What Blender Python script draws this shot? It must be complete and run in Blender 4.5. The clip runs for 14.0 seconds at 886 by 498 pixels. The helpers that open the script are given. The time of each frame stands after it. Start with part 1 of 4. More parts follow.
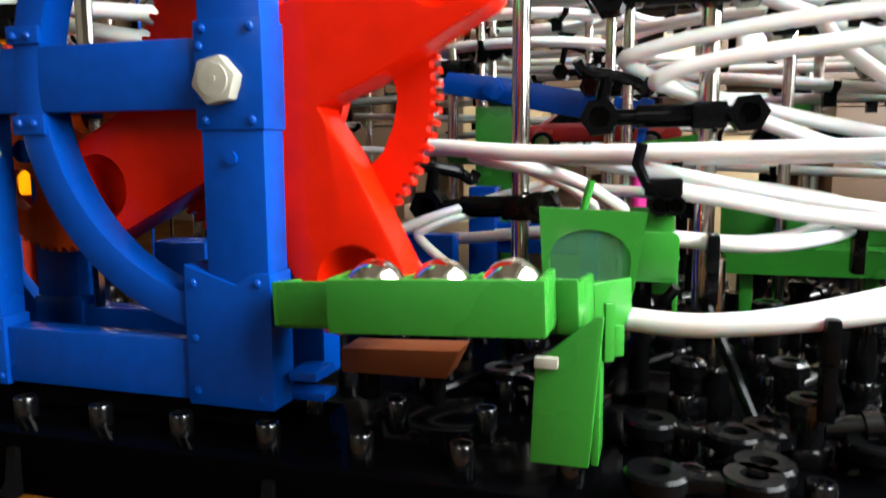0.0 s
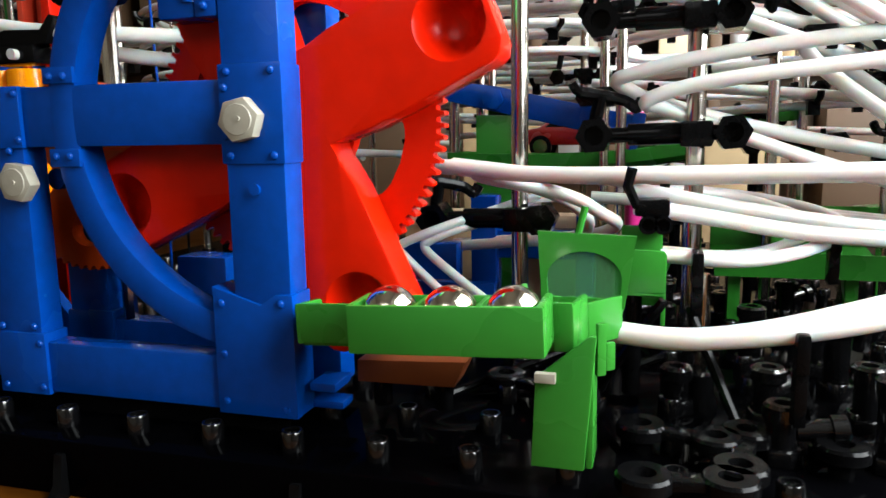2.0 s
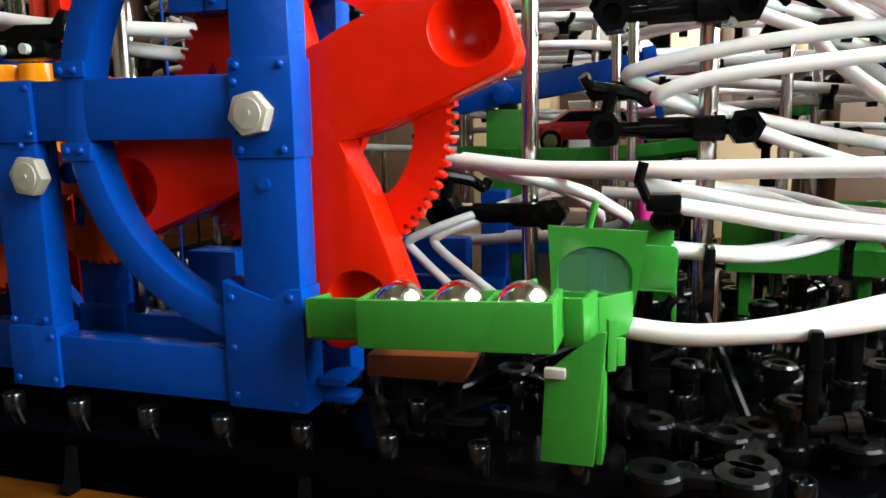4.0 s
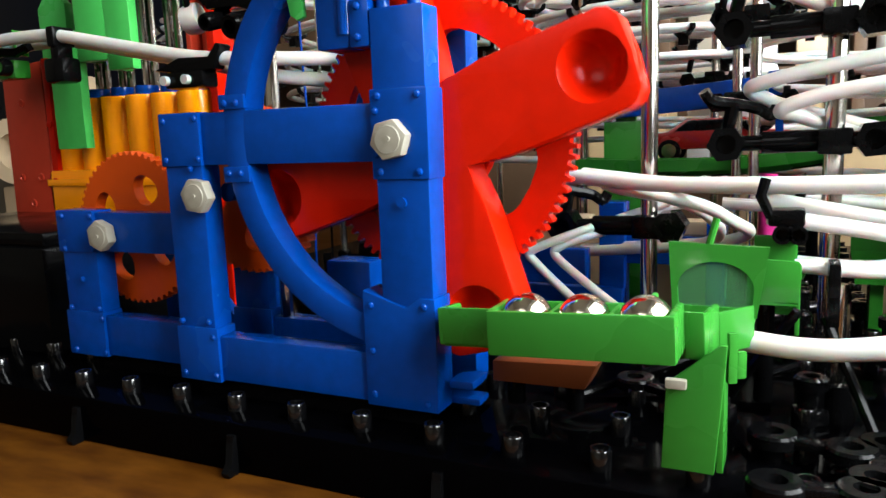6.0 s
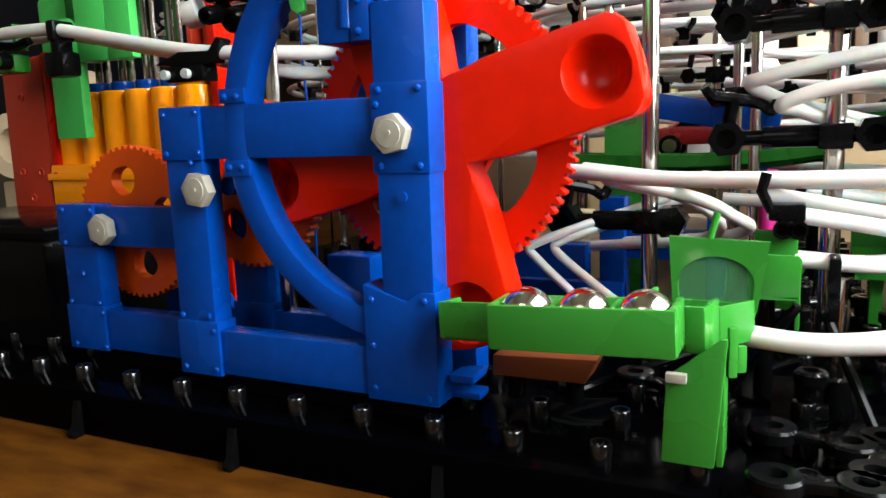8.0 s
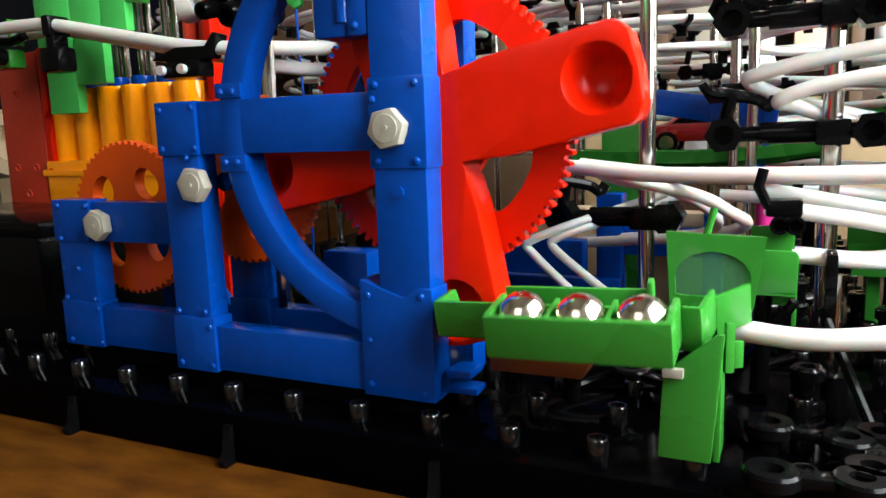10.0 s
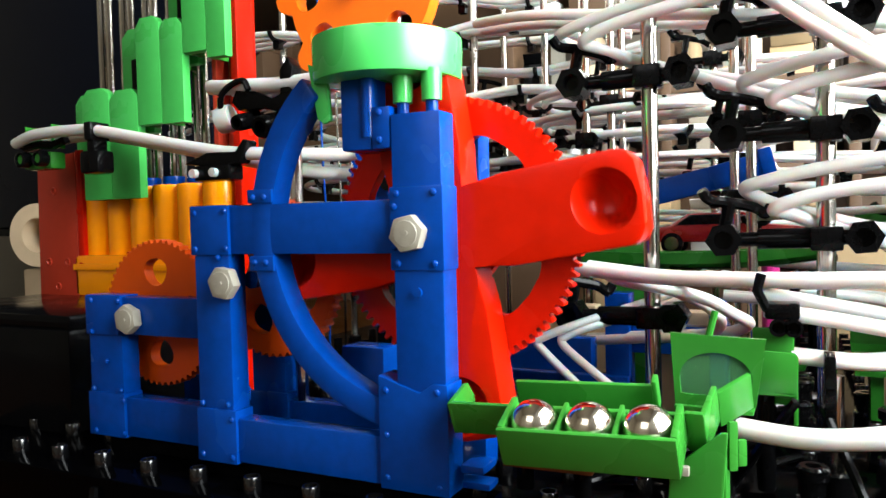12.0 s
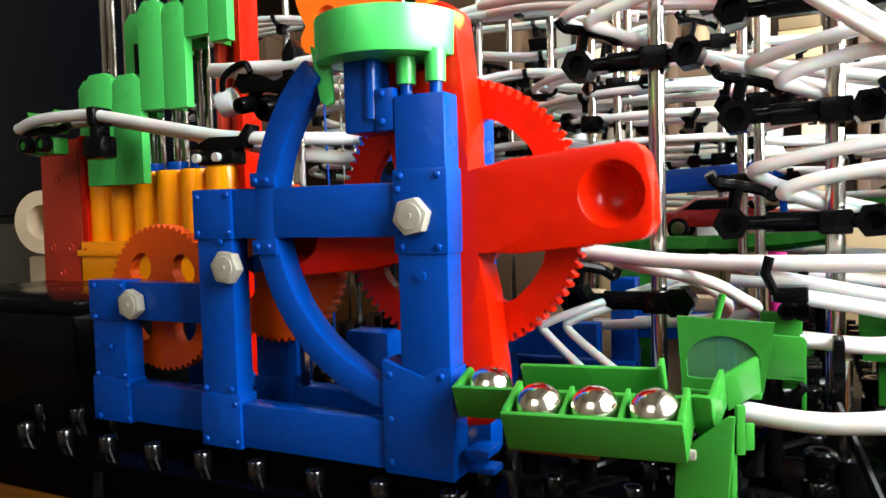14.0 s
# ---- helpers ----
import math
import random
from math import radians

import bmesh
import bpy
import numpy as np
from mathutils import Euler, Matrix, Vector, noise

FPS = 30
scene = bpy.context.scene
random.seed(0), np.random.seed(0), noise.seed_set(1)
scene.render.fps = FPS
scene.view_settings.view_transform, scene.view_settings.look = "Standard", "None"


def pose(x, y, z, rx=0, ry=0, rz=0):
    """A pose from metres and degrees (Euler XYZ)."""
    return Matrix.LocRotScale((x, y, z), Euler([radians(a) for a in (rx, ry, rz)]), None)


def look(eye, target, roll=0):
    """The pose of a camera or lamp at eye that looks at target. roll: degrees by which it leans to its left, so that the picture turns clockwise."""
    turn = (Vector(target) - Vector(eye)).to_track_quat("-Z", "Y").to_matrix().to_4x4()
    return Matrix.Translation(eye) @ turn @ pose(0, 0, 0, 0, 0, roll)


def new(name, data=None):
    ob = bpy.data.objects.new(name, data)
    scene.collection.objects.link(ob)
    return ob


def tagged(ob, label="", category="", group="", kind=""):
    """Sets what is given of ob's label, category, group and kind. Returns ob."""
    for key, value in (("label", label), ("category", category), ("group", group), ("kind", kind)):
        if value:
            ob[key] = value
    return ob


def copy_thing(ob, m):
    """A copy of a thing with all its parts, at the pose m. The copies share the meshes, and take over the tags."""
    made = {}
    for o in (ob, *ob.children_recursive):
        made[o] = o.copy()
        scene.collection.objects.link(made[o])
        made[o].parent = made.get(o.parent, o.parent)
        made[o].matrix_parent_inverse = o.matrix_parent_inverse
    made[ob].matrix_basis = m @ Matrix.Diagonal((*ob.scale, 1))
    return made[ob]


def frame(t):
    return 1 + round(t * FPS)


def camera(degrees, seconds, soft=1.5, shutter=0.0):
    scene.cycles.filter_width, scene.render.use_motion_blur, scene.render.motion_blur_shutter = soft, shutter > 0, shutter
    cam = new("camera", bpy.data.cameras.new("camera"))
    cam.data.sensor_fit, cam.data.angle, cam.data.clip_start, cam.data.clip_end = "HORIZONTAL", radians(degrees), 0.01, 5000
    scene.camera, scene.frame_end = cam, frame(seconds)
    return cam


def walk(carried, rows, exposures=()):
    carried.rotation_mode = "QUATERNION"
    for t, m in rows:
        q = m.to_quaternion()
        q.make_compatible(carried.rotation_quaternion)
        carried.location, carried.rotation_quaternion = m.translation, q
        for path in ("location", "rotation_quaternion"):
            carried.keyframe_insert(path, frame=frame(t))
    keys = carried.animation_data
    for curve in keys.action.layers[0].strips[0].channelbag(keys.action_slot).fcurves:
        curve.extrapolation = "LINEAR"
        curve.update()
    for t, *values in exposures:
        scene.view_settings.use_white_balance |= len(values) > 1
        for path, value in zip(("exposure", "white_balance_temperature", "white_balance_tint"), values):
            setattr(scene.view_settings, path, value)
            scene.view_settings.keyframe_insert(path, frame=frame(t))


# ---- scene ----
cam = camera(62.05, 14.0, 1.5, 0.5)

PATH = [
    (0, look((0.07395, -0.12766, 0.06121), (0.04611, -0.03247, 0.04840), -0.30)),
    (0.5, look((0.07533, -0.13400, 0.06920), (0.04686, -0.03864, 0.05939), -0.02)),
    (1, look((0.07537, -0.13581, 0.07164), (0.05283, -0.04008, 0.05350), -0.45)),
    (1.5, look((0.07611, -0.14039, 0.07165), (0.04866, -0.04526, 0.05758), -1.24)),
    (2, look((0.07595, -0.13972, 0.07149), (0.04824, -0.04487, 0.05617), -1.00)),
    (4.5, look((0.07573, -0.13927, 0.07134), (0.04559, -0.04531, 0.05509), -0.95)),
    (5, look((0.07563, -0.14632, 0.07418), (0.03617, -0.05601, 0.05725), -1.93)),
    (5.5, look((0.07652, -0.15055, 0.07552), (0.03399, -0.06130, 0.06048), -2.21)),
    (6, look((0.07647, -0.15097, 0.07562), (0.03362, -0.06189, 0.06050), -2.09)),
    (6.5, look((0.07643, -0.15078, 0.07559), (0.03364, -0.06169, 0.06035), -2.07)),
    (7, look((0.07633, -0.15165, 0.07561), (0.03371, -0.06256, 0.05996), -1.95)),
    (7.5, look((0.07638, -0.15131, 0.07548), (0.03355, -0.06230, 0.05983), -2.00)),
    (10, look((0.07625, -0.15083, 0.07456), (0.03382, -0.06170, 0.05861), -1.91)),
    (10.5, look((0.07671, -0.15483, 0.07734), (0.03514, -0.06437, 0.06788), -1.46)),
    (11, look((0.07969, -0.16111, 0.07770), (0.03619, -0.07110, 0.07514), -1.36)),
    (11.5, look((0.07985, -0.16106, 0.07748), (0.03625, -0.07112, 0.07437), -1.32)),
    (12, look((0.07951, -0.16101, 0.07768), (0.03568, -0.07119, 0.07415), -1.41)),
    (12.5, look((0.07904, -0.15973, 0.07725), (0.03477, -0.07016, 0.07303), -1.44)),
    (13, look((0.07955, -0.16053, 0.07776), (0.03482, -0.07118, 0.07398), -1.60)),
    (13.5, look((0.07939, -0.15985, 0.07697), (0.03473, -0.07051, 0.07231), -1.56)),
    (14, look((0.07892, -0.15932, 0.07641), (0.03446, -0.06990, 0.07128), -1.51)),
]

# ---------------------------------------------------------------- light
EXPOSURE = -0.13
walk(cam, PATH, exposures=[(0.0, EXPOSURE + 0.1), (0.4, EXPOSURE - 0.2), (0.8, EXPOSURE - 0.2), (4.4, EXPOSURE - 0.2), (5.4, EXPOSURE - 0.05), (10.0, EXPOSURE - 0.05), (11.0, EXPOSURE + 0.08), (14.0, EXPOSURE + 0.08)])

world = bpy.data.worlds.new("room_air")
world.use_nodes = True
scene.world = world
bg = world.node_tree.nodes["Background"]
sky = world.node_tree.nodes.new("ShaderNodeTexSky")
sky.sky_type = "NISHITA"
sky.sun_disc = False
sky.sun_elevation = radians(35)
sky.sun_rotation = radians(80)
world.node_tree.links.new(sky.outputs[0], bg.inputs[0])
bg.inputs[1].default_value = 0.1


def window_light(name, m, w, h, watts, colour):
    d = bpy.data.lights.new(name, "AREA")
    d.shape, d.size, d.size_y, d.energy, d.color = "RECTANGLE", w, h, watts, colour
    ob = new(name, d)
    ob.matrix_world = m
    return ob


# ---------------------------------------------------------------- materials
def mat(name, colour, rough=0.35, metal=0.0, grain=0.0, scale=200.0, bump=0.0, spec=0.5, vary=0.0, coat=0.0, sss=0.0):
    """A surface with a little variation: mottling at two scales, scuffed gloss and a fine relief."""
    m = bpy.data.materials.new(name)
    m.use_nodes = True
    nt = m.node_tree
    b = nt.nodes["Principled BSDF"]
    b.inputs["Metallic"].default_value = metal
    b.inputs["Specular IOR Level"].default_value = spec
    b.inputs["Coat Weight"].default_value = coat
    if sss:
        b.inputs["Subsurface Weight"].default_value = sss
        b.inputs["Subsurface Scale"].default_value = 0.006
    tc = nt.nodes.new("ShaderNodeTexCoord")
    n1 = nt.nodes.new("ShaderNodeTexNoise")
    n1.inputs["Scale"].default_value = scale * 0.15
    n1.inputs["Detail"].default_value = 3
    n2 = nt.nodes.new("ShaderNodeTexNoise")
    n2.inputs["Scale"].default_value = scale
    n2.inputs["Detail"].default_value = 5
    for n in (n1, n2):
        nt.links.new(tc.outputs["Object"], n.inputs["Vector"])
    add = nt.nodes.new("ShaderNodeMath")
    add.operation = "ADD"
    nt.links.new(n1.outputs["Fac"], add.inputs[0])
    nt.links.new(n2.outputs["Fac"], add.inputs[1])
    ramp = nt.nodes.new("ShaderNodeMapRange")
    ramp.inputs["From Min"].default_value, ramp.inputs["From Max"].default_value = 0.6, 1.4
    ramp.inputs["To Min"].default_value, ramp.inputs["To Max"].default_value = 1 - grain, 1 + grain
    nt.links.new(add.outputs[0], ramp.inputs["Value"])
    mul = nt.nodes.new("ShaderNodeVectorMath")
    mul.operation = "SCALE"
    mul.inputs[0].default_value = colour
    nt.links.new(ramp.outputs[0], mul.inputs["Scale"])
    if vary:
        info = nt.nodes.new("ShaderNodeObjectInfo")
        r2 = nt.nodes.new("ShaderNodeMapRange")
        r2.inputs["To Min"].default_value, r2.inputs["To Max"].default_value = 1 - vary, 1 + vary
        nt.links.new(info.outputs["Random"], r2.inputs["Value"])
        m2 = nt.nodes.new("ShaderNodeMath")
        m2.operation = "MULTIPLY"
        nt.links.new(ramp.outputs[0], m2.inputs[0])
        nt.links.new(r2.outputs[0], m2.inputs[1])
        nt.links.new(m2.outputs[0], mul.inputs["Scale"])
    nt.links.new(mul.outputs[0], b.inputs["Base Color"])
    rr = nt.nodes.new("ShaderNodeMapRange")
    rr.inputs["From Min"].default_value, rr.inputs["From Max"].default_value = 0.3, 0.7
    rr.inputs["To Min"].default_value, rr.inputs["To Max"].default_value = max(rough - 0.08, 0.02), rough + 0.1
    nt.links.new(n1.outputs["Fac"], rr.inputs["Value"])
    nt.links.new(rr.outputs[0], b.inputs["Roughness"])
    if bump:
        bp = nt.nodes.new("ShaderNodeBump")
        bp.inputs["Strength"].default_value = 0.4
        bp.inputs["Distance"].default_value = bump
        nt.links.new(n2.outputs["Fac"], bp.inputs["Height"])
        nt.links.new(bp.outputs[0], b.inputs["Normal"])
    return m


BLUE = mat("blue_plastic", (0.0002, 0.038, 0.25), 0.2, grain=0.16, scale=260, bump=0.00006, spec=0.17)
RED = mat("red_plastic", (0.50, 0.0080, 0.0006), 0.2, grain=0.12, scale=200, bump=0.00007, spec=0.14)
# duller red for lift faces turned away from the light on the right
SHADERED = mat("shaded_red_plastic", (0.38, 0.03, 0.012), 0.38, grain=0.1, scale=200, bump=0.00005, spec=0.25)
ORANGE = mat("orange_plastic", (1.0, 0.31, 0.001), 0.17, grain=0.04, scale=200, bump=0.00004, spec=0.3)
VERMILION = mat("red_orange_plastic", (0.80, 0.13, 0.004), 0.3, grain=0.06, scale=200, bump=0.00004, spec=0.3)
COG = mat("burnt_orange_plastic", (0.55, 0.062, 0.002), 0.36, grain=0.08, scale=200, bump=0.00005, spec=0.25)
GREEN = mat("green_plastic", (0.022, 0.165, 0.018), 0.26, grain=0.08, scale=240, bump=0.00005, spec=0.3)
MINT = mat("light_green_plastic", (0.05, 0.46, 0.085), 0.28, grain=0.06, scale=240, bump=0.00004)
STEPGREEN = mat("mid_green_plastic", (0.05, 0.40, 0.075), 0.32, grain=0.08, scale=240, bump=0.00005, spec=0.25)
BLACK = mat("black_plastic", (0.002, 0.002, 0.0022), 0.13, grain=0.2, scale=300, bump=0.00004, spec=0.08)
BASE = mat("black_glossy_plastic", (0.0006, 0.0006, 0.0008), 0.08, grain=0.2, scale=90, bump=0.00003, spec=0.012)
TUBE = mat("milky_white_tube", (0.50, 0.50, 0.48), 0.32, grain=0.04, scale=150, sss=0.4)
CREAM = mat("cream_plastic", (0.27, 0.25, 0.20), 0.42, grain=0.16, scale=400, bump=0.0001)
STEEL = mat("polished_steel", (0.52, 0.49, 0.44), 0.14, 1.0, grain=0.05, scale=300)
CHROME = mat("chromed_steel_ball", (0.80, 0.72, 0.60), 0.14, 1.0, grain=0.03, scale=250)
PEGEND = mat("black_peg_plastic", (0.002, 0.002, 0.0023), 0.16, grain=0.1, scale=300, spec=0.7)
CREAMWALL = mat("pale_cream_wall_paint", (0.62, 0.55, 0.43), 0.8, grain=0.05, scale=12, bump=0.0008)
WALL = mat("tan_wall_paint", (0.30, 0.26, 0.20), 0.8, grain=0.05, scale=12, bump=0.0008)
BROWN = mat("dark_brown_wood", (0.10, 0.055, 0.028), 0.55, grain=0.3, scale=18, bump=0.0004)
CARD = mat("tan_cardboard", (0.36, 0.25, 0.13), 0.75, grain=0.25, scale=30, bump=0.0003, vary=0.7)
PALE = mat("pale_birch_wood", (0.62, 0.47, 0.30), 0.55, grain=0.15, scale=40, bump=0.0002)
FLUFF = mat("white_wool", (0.70, 0.70, 0.70), 0.95, grain=0.15, scale=120, bump=0.002)
PINK = mat("magenta_plastic", (0.60, 0.02, 0.22), 0.4, grain=0.05)
CARRED = mat("red_car_paint", (0.20, 0.006, 0.005), 0.2, grain=0.05, coat=0.4)
# colour of the reflection under the tray, darkened as in shade
REDREFLECT = mat("red_brown_reflection", (0.13, 0.032, 0.008), 0.5, grain=0.3, scale=60, bump=0.0002, spec=0.2)
SCREEN = mat("dark_navy_screen", (0.0015, 0.0025, 0.006), 0.3, grain=0.2, scale=20, spec=0.12)
FLOORM = mat("brown_carpet", (0.07, 0.055, 0.04), 0.9, grain=0.2, scale=40, bump=0.002)


def wood_table():
    m = mat("orange_brown_table_wood", (0.36, 0.135, 0.012), 0.5, grain=0.12, scale=160, bump=0.0001, spec=0.12)
    nt = m.node_tree
    b = nt.nodes["Principled BSDF"]
    tc = nt.nodes["Texture Coordinate"]
    mp = nt.nodes.new("ShaderNodeMapping")
    mp.inputs["Scale"].default_value = (60, 170, 60)
    n = nt.nodes.new("ShaderNodeTexNoise")
    n.inputs["Scale"].default_value, n.inputs["Detail"].default_value = 1.0, 6
    nt.links.new(tc.outputs["Object"], mp.inputs[0])
    nt.links.new(mp.outputs[0], n.inputs["Vector"])
    cr = nt.nodes.new("ShaderNodeValToRGB")
    cr.color_ramp.elements[0].position, cr.color_ramp.elements[0].color = 0.3, (0.036, 0.010, 0.0008, 1)
    cr.color_ramp.elements[1].position, cr.color_ramp.elements[1].color = 0.7, (0.085, 0.028, 0.002, 1)
    nt.links.new(n.outputs["Fac"], cr.inputs[0])
    nt.links.new(cr.outputs[0], b.inputs["Base Color"])
    return m


TABLE = wood_table()


def glass_mat():
    m = bpy.data.materials.new("clear_plastic_film")
    m.use_nodes = True
    nt = m.node_tree
    b = nt.nodes["Principled BSDF"]
    b.inputs["Base Color"].default_value = (0.17, 0.43, 0.21, 1)
    b.inputs["Roughness"].default_value = 0.06
    b.inputs["Transmission Weight"].default_value = 0.85
    b.inputs["IOR"].default_value = 1.06
    return m


CLEAR = glass_mat()

# ---------------------------------------------------------------- mesh helpers (millimetres)
MM = 0.001


def finish(bm, bevel=0.0, seg=2):
    bmesh.ops.recalc_face_normals(bm, faces=bm.faces)
    if bevel:
        edges = [e for e in bm.edges if len(e.link_faces) == 2 and e.calc_face_angle(0) > radians(35)]
        bmesh.ops.bevel(bm, geom=edges, offset=bevel, segments=seg, profile=0.6, affect="EDGES", clamp_overlap=True)
    return bm


def to_mesh(name, bm, material):
    me = bpy.data.meshes.new(name)
    bmesh.ops.scale(bm, vec=(MM, MM, MM), verts=bm.verts)
    bm.to_mesh(me)
    bm.free()
    me.polygons.foreach_set("use_smooth", [True] * len(me.polygons))
    me.set_sharp_from_angle(angle=radians(60 if material.name == "milky_white_tube" else 32))
    me.materials.append(material)
    return me


def part(name, bm, material, parent=None, label=""):
    ob = new(name, to_mesh(name, bm, material))
    ob.parent = parent
    return tagged(ob, label)


def share(name, me, parent, x, y, z, rz=0, rx=0, ry=0):
    ob = new(name, me)
    ob.parent = parent
    ob.matrix_basis = pose(x * MM, y * MM, z * MM, rx, ry, rz)
    return ob


def thing(name, label, category, x=0, y=0, z=0, rz=0, group="", kind=""):
    ob = new(name)
    ob.empty_display_size = 0.005
    ob.matrix_basis = pose(x * MM, y * MM, z * MM, 0, 0, rz)
    return tagged(ob, label, category, group, kind)


def box(x0, x1, y0, y1, z0, z1, bevel=0.5, bm=None, seg=2):
    own = bm is None
    bm = bm or bmesh.new()
    r = bmesh.ops.create_cube(bm, size=1)
    for v in r["verts"]:
        v.co = Vector((x0 + (v.co.x + 0.5) * (x1 - x0), y0 + (v.co.y + 0.5) * (y1 - y0), z0 + (v.co.z + 0.5) * (z1 - z0)))
    return finish(bm, bevel, seg) if own else bm


def prism(pts, y0, y1, bevel=0.5, axis="y", bm=None, holes=()):
    """A polygon (in x, z, or in x, y for axis z, or in y, z for axis x) drawn out along an axis."""
    own = bm is None
    bm = bm or bmesh.new()

    def co(a, b, d):
        return {"y": (a, d, b), "z": (a, b, d), "x": (d, a, b)}[axis]

    front = [bm.verts.new(co(a, b, y0)) for a, b in pts]
    back = [bm.verts.new(co(a, b, y1)) for a, b in pts]
    n = len(pts)
    bm.faces.new(front)
    bm.faces.new(back[::-1])
    for i in range(n):
        bm.faces.new((front[i], back[i], back[(i + 1) % n], front[(i + 1) % n]))
    return finish(bm, bevel) if own else bm


def axes_of(d):
    d = Vector(d).normalized()
    a = d.orthogonal().normalized() if abs(d.z) > 0.95 else d.cross(Vector((0, 0, 1))).normalized()
    return d, a, a.cross(d).normalized()


def cyl(p0, p1, r0, r1=None, seg=20, bevel=0.0, bm=None, turn=0.0):
    own = bm is None
    bm = bm or bmesh.new()
    r1 = r0 if r1 is None else r1
    p0, p1 = Vector(p0), Vector(p1)
    d, a, b = axes_of(p1 - p0)
    rings = []
    for p, r in ((p0, r0), (p1, r1)):
        rings.append([bm.verts.new(p + r * (math.cos(turn + 2 * math.pi * i / seg) * a + math.sin(turn + 2 * math.pi * i / seg) * b)) for i in range(seg)])
    bm.faces.new(rings[0])
    bm.faces.new(rings[1][::-1])
    for i in range(seg):
        bm.faces.new((rings[0][i], rings[1][i], rings[1][(i + 1) % seg], rings[0][(i + 1) % seg]))
    return finish(bm, bevel) if own else bm


def lathe(profile, p0, d, seg=28, bm=None):
    """Radius and height pairs turned about an axis."""
    own = bm is None
    bm = bm or bmesh.new()
    d, a, b = axes_of(d)
    p0 = Vector(p0)
    rings = [[bm.verts.new(p0 + h * d + r * (math.cos(2 * math.pi * i / seg) * a + math.sin(2 * math.pi * i / seg) * b)) for i in range(seg)] for r, h in profile]
    for k in range(len(rings) - 1):
        for i in range(seg):
            bm.faces.new((rings[k][i], rings[k][(i + 1) % seg], rings[k + 1][(i + 1) % seg], rings[k + 1][i]))
    bm.faces.new(rings[0][::-1])
    bm.faces.new(rings[-1])
    return finish(bm) if own else bm


def smooth_path(pts, step=6):
    """Catmull-Rom through the points."""
    p = [Vector(q) for q in pts]
    p = [2 * p[0] - p[1]] + p + [2 * p[-1] - p[-2]]
    out = []
    for i in range(1, len(p) - 2):
        for k in range(step):
            t = k / step
            out.append(0.5 * (2 * p[i] + (p[i + 1] - p[i - 1]) * t + (2 * p[i - 1] - 5 * p[i] + 4 * p[i + 1] - p[i + 2]) * t * t
                              + (3 * p[i] - p[i - 1] - 3 * p[i + 1] + p[i + 2]) * t ** 3))
    out.append(p[-2])
    return out


def sweep(path, r, seg=10, bm=None):
    own = bm is None
    bm = bm or bmesh.new()
    rings = []
    up = Vector((0, 0, 1))
    a_old = None
    for i, p in enumerate(path):
        d = (path[min(i + 1, len(path) - 1)] - path[max(i - 1, 0)]).normalized()
        if a_old is None:
            a = d.cross(up)
            a = a.normalized() if a.length > 0.1 else d.orthogonal().normalized()
        else:
            a = (a_old - d * a_old.dot(d)).normalized()
        a_old = a
        b = a.cross(d)
        rings.append([bm.verts.new(p + r * (math.cos(2 * math.pi * k / seg) * a + math.sin(2 * math.pi * k / seg) * b)) for k in range(seg)])
    for i in range(len(rings) - 1):
        for k in range(seg):
            bm.faces.new((rings[i][k], rings[i][(k + 1) % seg], rings[i + 1][(k + 1) % seg], rings[i + 1][k]))
    bm.faces.new(rings[0][::-1])
    bm.faces.new(rings[-1])
    return finish(bm) if own else bm


def ring_faces(outer, inner, y0, y1, bm=None, bevel=0.0):
    """A closed band between two loops of the same count (x, z), drawn out along y."""
    own = bm is None
    bm = bm or bmesh.new()
    n = len(outer)
    v = [[bm.verts.new((x, y, z)) for x, z in loop] for y in (y0, y1) for loop in (outer, inner)]
    fo, fi, bo, bi = v
    for i in range(n):
        j = (i + 1) % n
        bm.faces.new((fo[i], fo[j], fi[j], fi[i]))
        bm.faces.new((bo[i], bi[i], bi[j], bo[j]))
        bm.faces.new((fo[i], bo[i], bo[j], fo[j]))
        bm.faces.new((fi[i], fi[j], bi[j], bi[i]))
    return finish(bm, bevel) if own else bm


def arc_band(cx, cz, r0, r1, a0, a1, y0, y1, n=28, bevel=0.6):
    pts = [(cx + r1 * math.cos(radians(a0 + (a1 - a0) * i / n)), cz + r1 * math.sin(radians(a0 + (a1 - a0) * i / n))) for i in range(n + 1)]
    pts += [(cx + r0 * math.cos(radians(a1 + (a0 - a1) * i / n)), cz + r0 * math.sin(radians(a1 + (a0 - a1) * i / n))) for i in range(n + 1)]
    bm = bmesh.new()
    m = n + 1
    f = [bm.verts.new((x, y0, z)) for x, z in pts]
    b = [bm.verts.new((x, y1, z)) for x, z in pts]
    for i in range(n):
        o = 2 * m - 1 - i
        bm.faces.new((f[i], f[i + 1], f[o - 1], f[o]))
        bm.faces.new((b[i], b[o], b[o - 1], b[i + 1]))
    for i in range(2 * m):
        j = (i + 1) % (2 * m)
        bm.faces.new((f[i], b[i], b[j], f[j]))
    return finish(bm, bevel)


